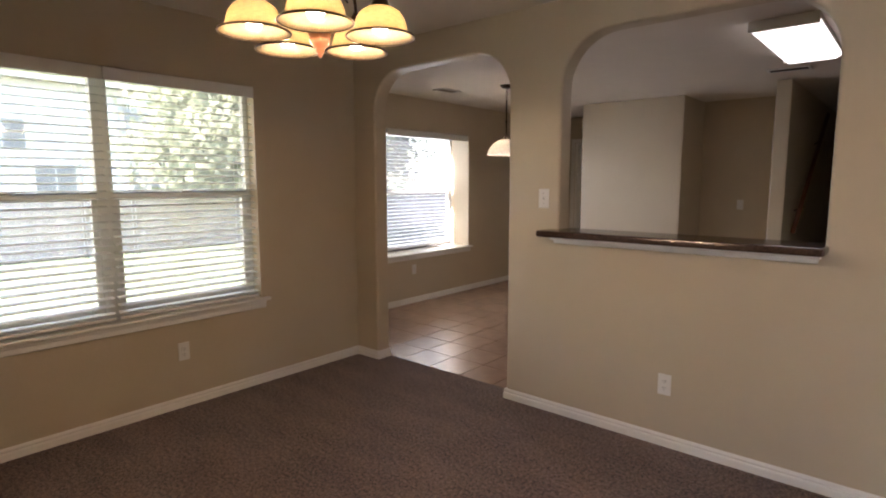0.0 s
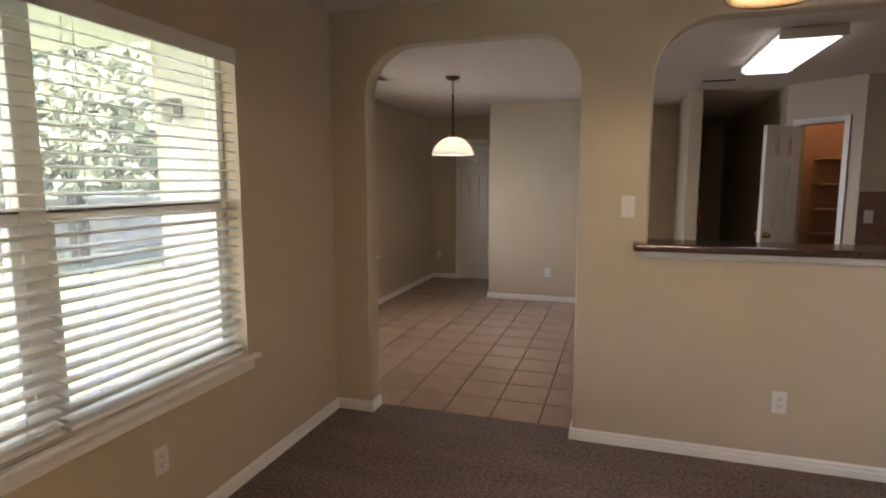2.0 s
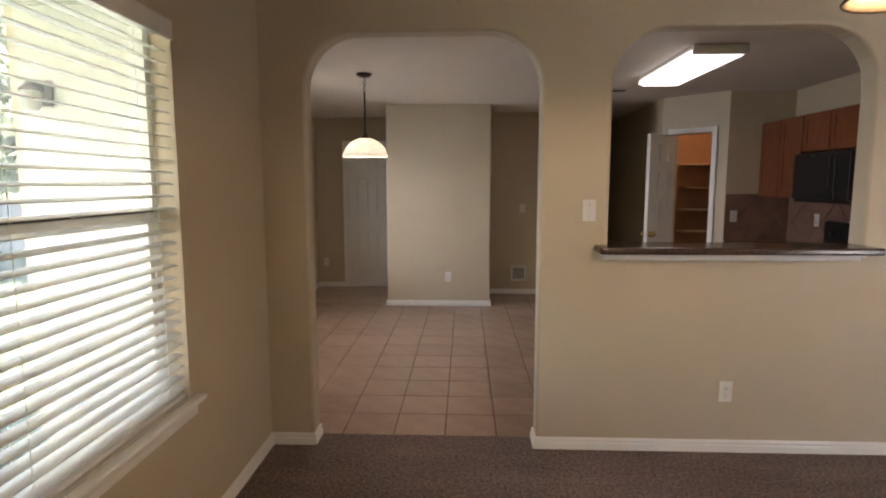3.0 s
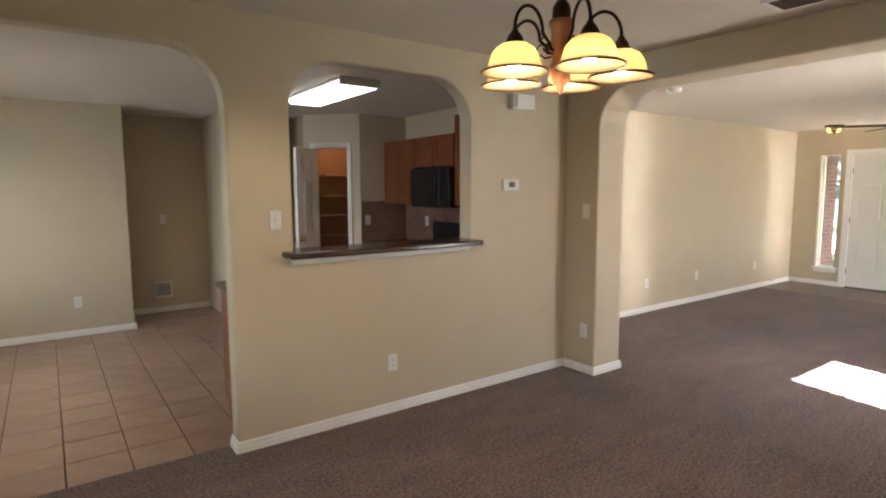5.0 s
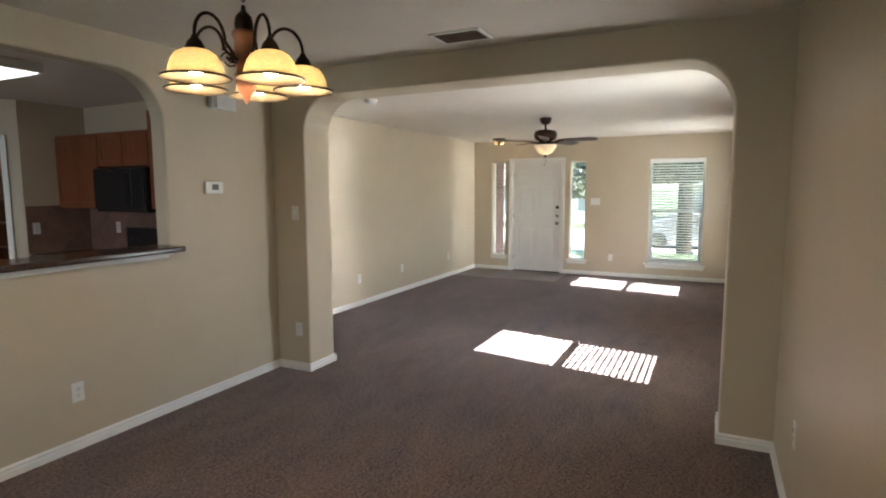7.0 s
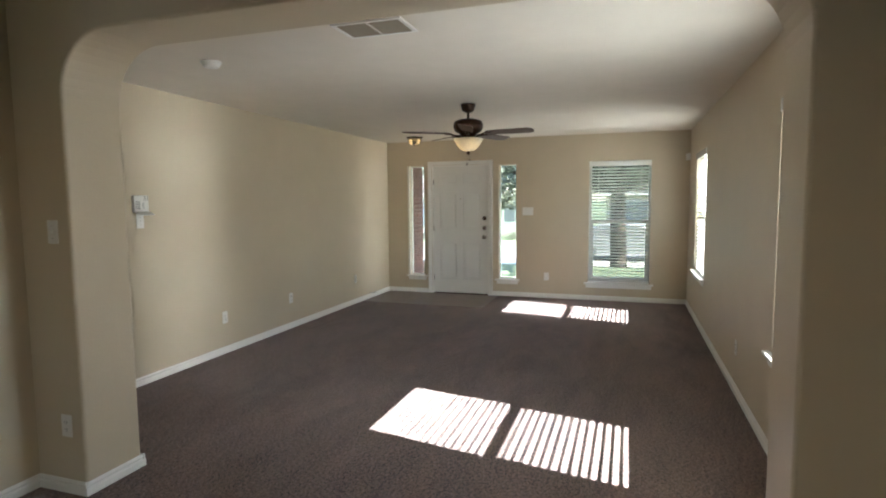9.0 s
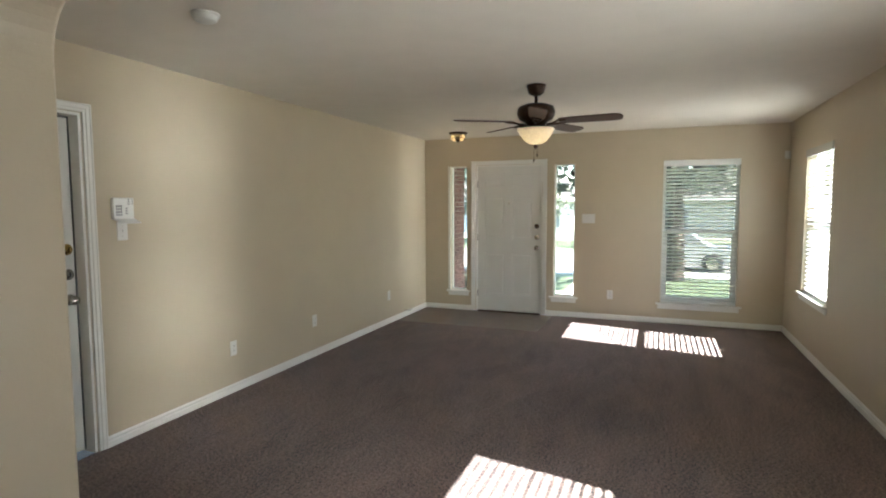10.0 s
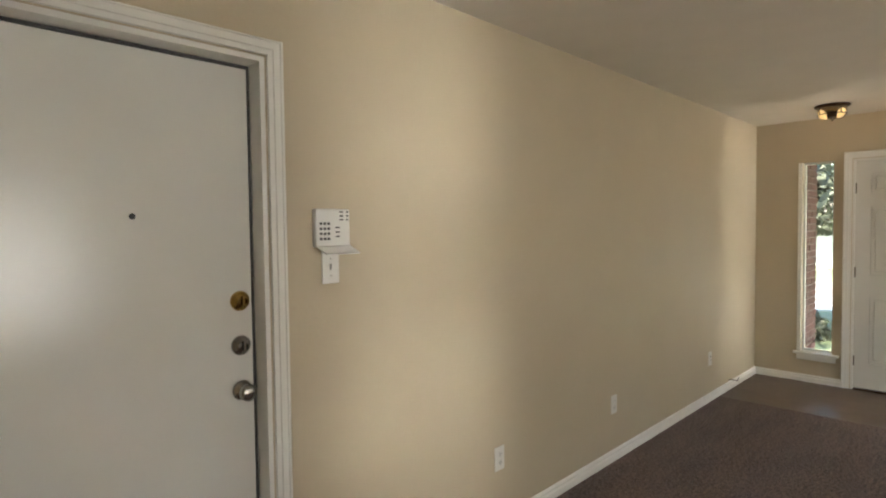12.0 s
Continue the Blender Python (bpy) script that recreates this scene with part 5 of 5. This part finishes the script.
def house(m, w, d, h, wins, label, wall=None, gable=1.8):
    """A plain house: its long front at y = 0 looks to -y. wins: x, z, width, height of each front window."""
    wall = wall or SIDING
    t = thing("house", m, label, "house")
    part("wall", B(0, 0, 0, w, d, h), wall, t)
    bm = bmesh.new()
    e = 0.5
    v = [bm.verts.new(q) for q in ((-e, -e, h), (w + e, -e, h), (w + e, d + e, h), (-e, d + e, h), (w * 0.22, d / 2, h + gable), (w * 0.78, d / 2, h + gable))]
    for f in ((0, 1, 5, 4), (1, 2, 5), (2, 3, 4, 5), (3, 0, 4), (3, 2, 1, 0)):
        bm.faces.new([v[i] for i in f])
    part("roof", bm, ROOF, t)
    part("fascia", B(-e, -e - 0.04, h - 0.16, w + e, -e, h + 0.04), TRIM, t)
    for x, z, ww, hh in wins:
        wd = part("window", B(x - 0.08, -0.06, z - 0.08, x + ww + 0.08, -0.001, z + hh + 0.08, bevel=0.02), TRIM, t)
        part("pane", B(x, -0.075, z, x + ww / 2 - 0.03, -0.055, z + hh), DARKGL, wd)
        part("pane", B(x + ww / 2 + 0.03, -0.075, z, x + ww, -0.055, z + hh), DARKGL, wd)
    return t


# fronts that look to +x (towards the garden): local -y -> +x by a turn of 90 degrees
house(pose(-23, 1.5, -0.12, 0, 0, 90), 9.5, 9, 5.2, [(0.9, 0.9, 1.2, 1.3), (3.9, 0.9, 1.2, 1.3), (7.0, 0.9, 1.2, 1.3), (2.4, 2.7, 1.3, 1.0), (6.6, 3.2, 1.1, 1.2)], "two-storey pale house behind the garden fence", SIDING2)
house(pose(-30, 14, -0.12, 0, 0, 90), 14, 9, 2.5, [(1.5, 0.9, 1.3, 1.1), (4.8, 0.9, 1.3, 1.1), (8.6, 0.9, 1.3, 1.1), (11.6, 0.9, 1.3, 1.1)], "low pale house behind the garden fence")
house(pose(-25, -14, -0.12, 0, 0, 90), 12, 9, 2.7, [(2, 0.9, 1.3, 1.1), (7, 0.9, 1.3, 1.1)], "low pale house behind the garden fence")
# across the street, fronts to -x
house(pose(38, 1.5, -0.87, 0, 0, -90), 13, 10, 2.8, [(1.0, 0.8, 1.6, 1.4), (5.2, 0.8, 1.6, 1.4), (9.5, 0.8, 1.6, 1.4)], "low brick-fronted house across the street")
house(pose(38, 19, -0.87, 0, 0, -90), 14, 10, 2.8, [(1.0, 0.8, 1.6, 1.4), (6.0, 0.8, 1.6, 1.4), (10.5, 0.8, 1.6, 1.4)], "low pale house across the street", SIDING2)
# the neighbour on the sunny side
house(pose(16, -9.5, -0.12, 0, 0, 180), 18, 9, 2.7, [(3, 0.9, 1.2, 1.2), (9, 0.9, 1.2, 1.2), (14, 0.9, 1.2, 1.2)], "low pale neighbouring house")

fence = thing("fence", pose(-13.3, -14, -0.12), "weathered grey board fence round the garden", "fence")
bd = mesh_of("board", B(-0.009, 0.003, 0.03, 0.009, 0.137, 1.24, bevel=0.002, seg=1), FENCEW)
rnd = random.Random(9)
for i in range(215):
    piece("board", bd, fence, pose(rnd.uniform(-0.004, 0.004), i * 0.141, rnd.uniform(-0.012, 0.012)))
for z in (0.25, 0.95):
    part("rail", B(-0.055, 0, z, -0.012, 30.3, z + 0.085), FENCEW, fence)
for i in range(13):
    part("post", B(-0.15, i * 2.5, 0, -0.056, i * 2.5 + 0.09, 1.2), FENCEW, fence)


def car(m):
    t = thing("car", m, "silver parked car at the kerb", "car")
    L, Wd = 4.5, 1.78
    side = [(-2.2, 0.32), (-2.24, 0.6), (-2.2, 0.86), (-1.35, 0.95), (-0.75, 1.38), (-0.3, 1.47), (0.75, 1.46), (1.45, 1.05), (2.1, 0.98), (2.24, 0.8), (2.24, 0.4), (2.18, 0.3)]

    def wheel_arch(cx):
        return [(cx + 0.37 * math.cos(a), 0.32 + 0.37 * math.sin(a)) for a in [math.pi * i / 10 for i in range(11)]]
    low = [(p[0], max(p[1], 0.24)) for p in wheel_arch(1.32)] + [(p[0], max(p[1], 0.24)) for p in wheel_arch(-1.36)]
    bm = prism(bmesh.new(), side + low, -Wd / 2, Wd / 2)
    finish(bm)
    es = [e for e in bm.edges if abs(e.verts[0].co.y - e.verts[1].co.y) < 1e-4 and min(e.verts[0].co.z, e.verts[1].co.z) > 0.8]
    bmesh.ops.bevel(bm, geom=es, offset=0.09, segments=3, affect="EDGES", profile=0.5)
    part("body", bm, CARP, t)
    for s in (-1, 1):
        y0, y1 = s * (Wd / 2 - 0.012), s * (Wd / 2 + 0.004)
        part("side_window", prism(bmesh.new(), [(-1.15, 0.98), (-0.66, 1.33), (-0.05, 1.38), (-0.05, 0.98)], y0, y1), DARKGL, t)
        part("side_window", prism(bmesh.new(), [(0.03, 0.98), (0.03, 1.38), (0.68, 1.37), (1.12, 1.03)], y0, y1), DARKGL, t)
        part("door_handle", B(-0.2, y0, 0.86, -0.06, y1 + s * 0.02, 0.89, bevel=0.006), CARP, t)
        for cx in (-1.36, 1.32):
            mm = pose(cx, s * (Wd / 2 - 0.11), 0.32, 90, 0, 0)
            wh = part("wheel", lathe(bmesh.new(), [(0.19, -0.09), (0.2, 0.09), (0, 0.09), (0, -0.09), (0.19, -0.09)], 24, mm), NICKEL, t)
            part("tyre", lathe(bmesh.new(), [(0.2, -0.1), (0.3, -0.1), (0.325, -0.07), (0.325, 0.07), (0.3, 0.1), (0.2, 0.1), (0.2, -0.1)], 28, mm), RUBBER, wh)
            part("hub", lathe(bmesh.new(), [(0, -0.1), (0.05, -0.1), (0.06, -0.085), (0.06, 0.085), (0.05, 0.1), (0, 0.1)], 14, mm), BLACK, wh)
    for s in (-1, 1):
        part("headlight", B(-2.235, s * 0.55 - 0.16, 0.68, -2.17, s * 0.55 + 0.16, 0.8, bevel=0.02), VINYL, t)
        part("tail_light", B(2.18, s * 0.6 - 0.14, 0.7, 2.25, s * 0.6 + 0.14, 0.85, bevel=0.02), mat("red_lens", (0.3, 0.02, 0.02), rough=0.2), t)
    part("windscreen", prism(bmesh.new(), [(-1.31, 0.97), (-1.26, 1.0), (-0.79, 1.35), (-0.84, 1.345)], -Wd / 2 + 0.14, Wd / 2 - 0.14), DARKGL, t)
    return t


car(pose(21.6, 0.28, -0.868, 0, 0, 90))

# ---- kitchen floor tiles, last ----
tile_me = mesh_of("tile", B(0.003, 0.003, -0.010, 0.3095, 0.3095, -0.002, bevel=0.0025, seg=1), TILE)
for i in range(-7, 12):
    for j in range(16):
        x, y = -2.365 + 0.3125 * i, 3.206 + 0.3125 * j
        if x + 0.3125 > 1.14 or x < -4.6 or (-3.2 < x and x + 0.31 < -1.95 and y > 6.8):
            continue
        piece("tile", tile_me, floor_kitchen, pose(x, y, 0))
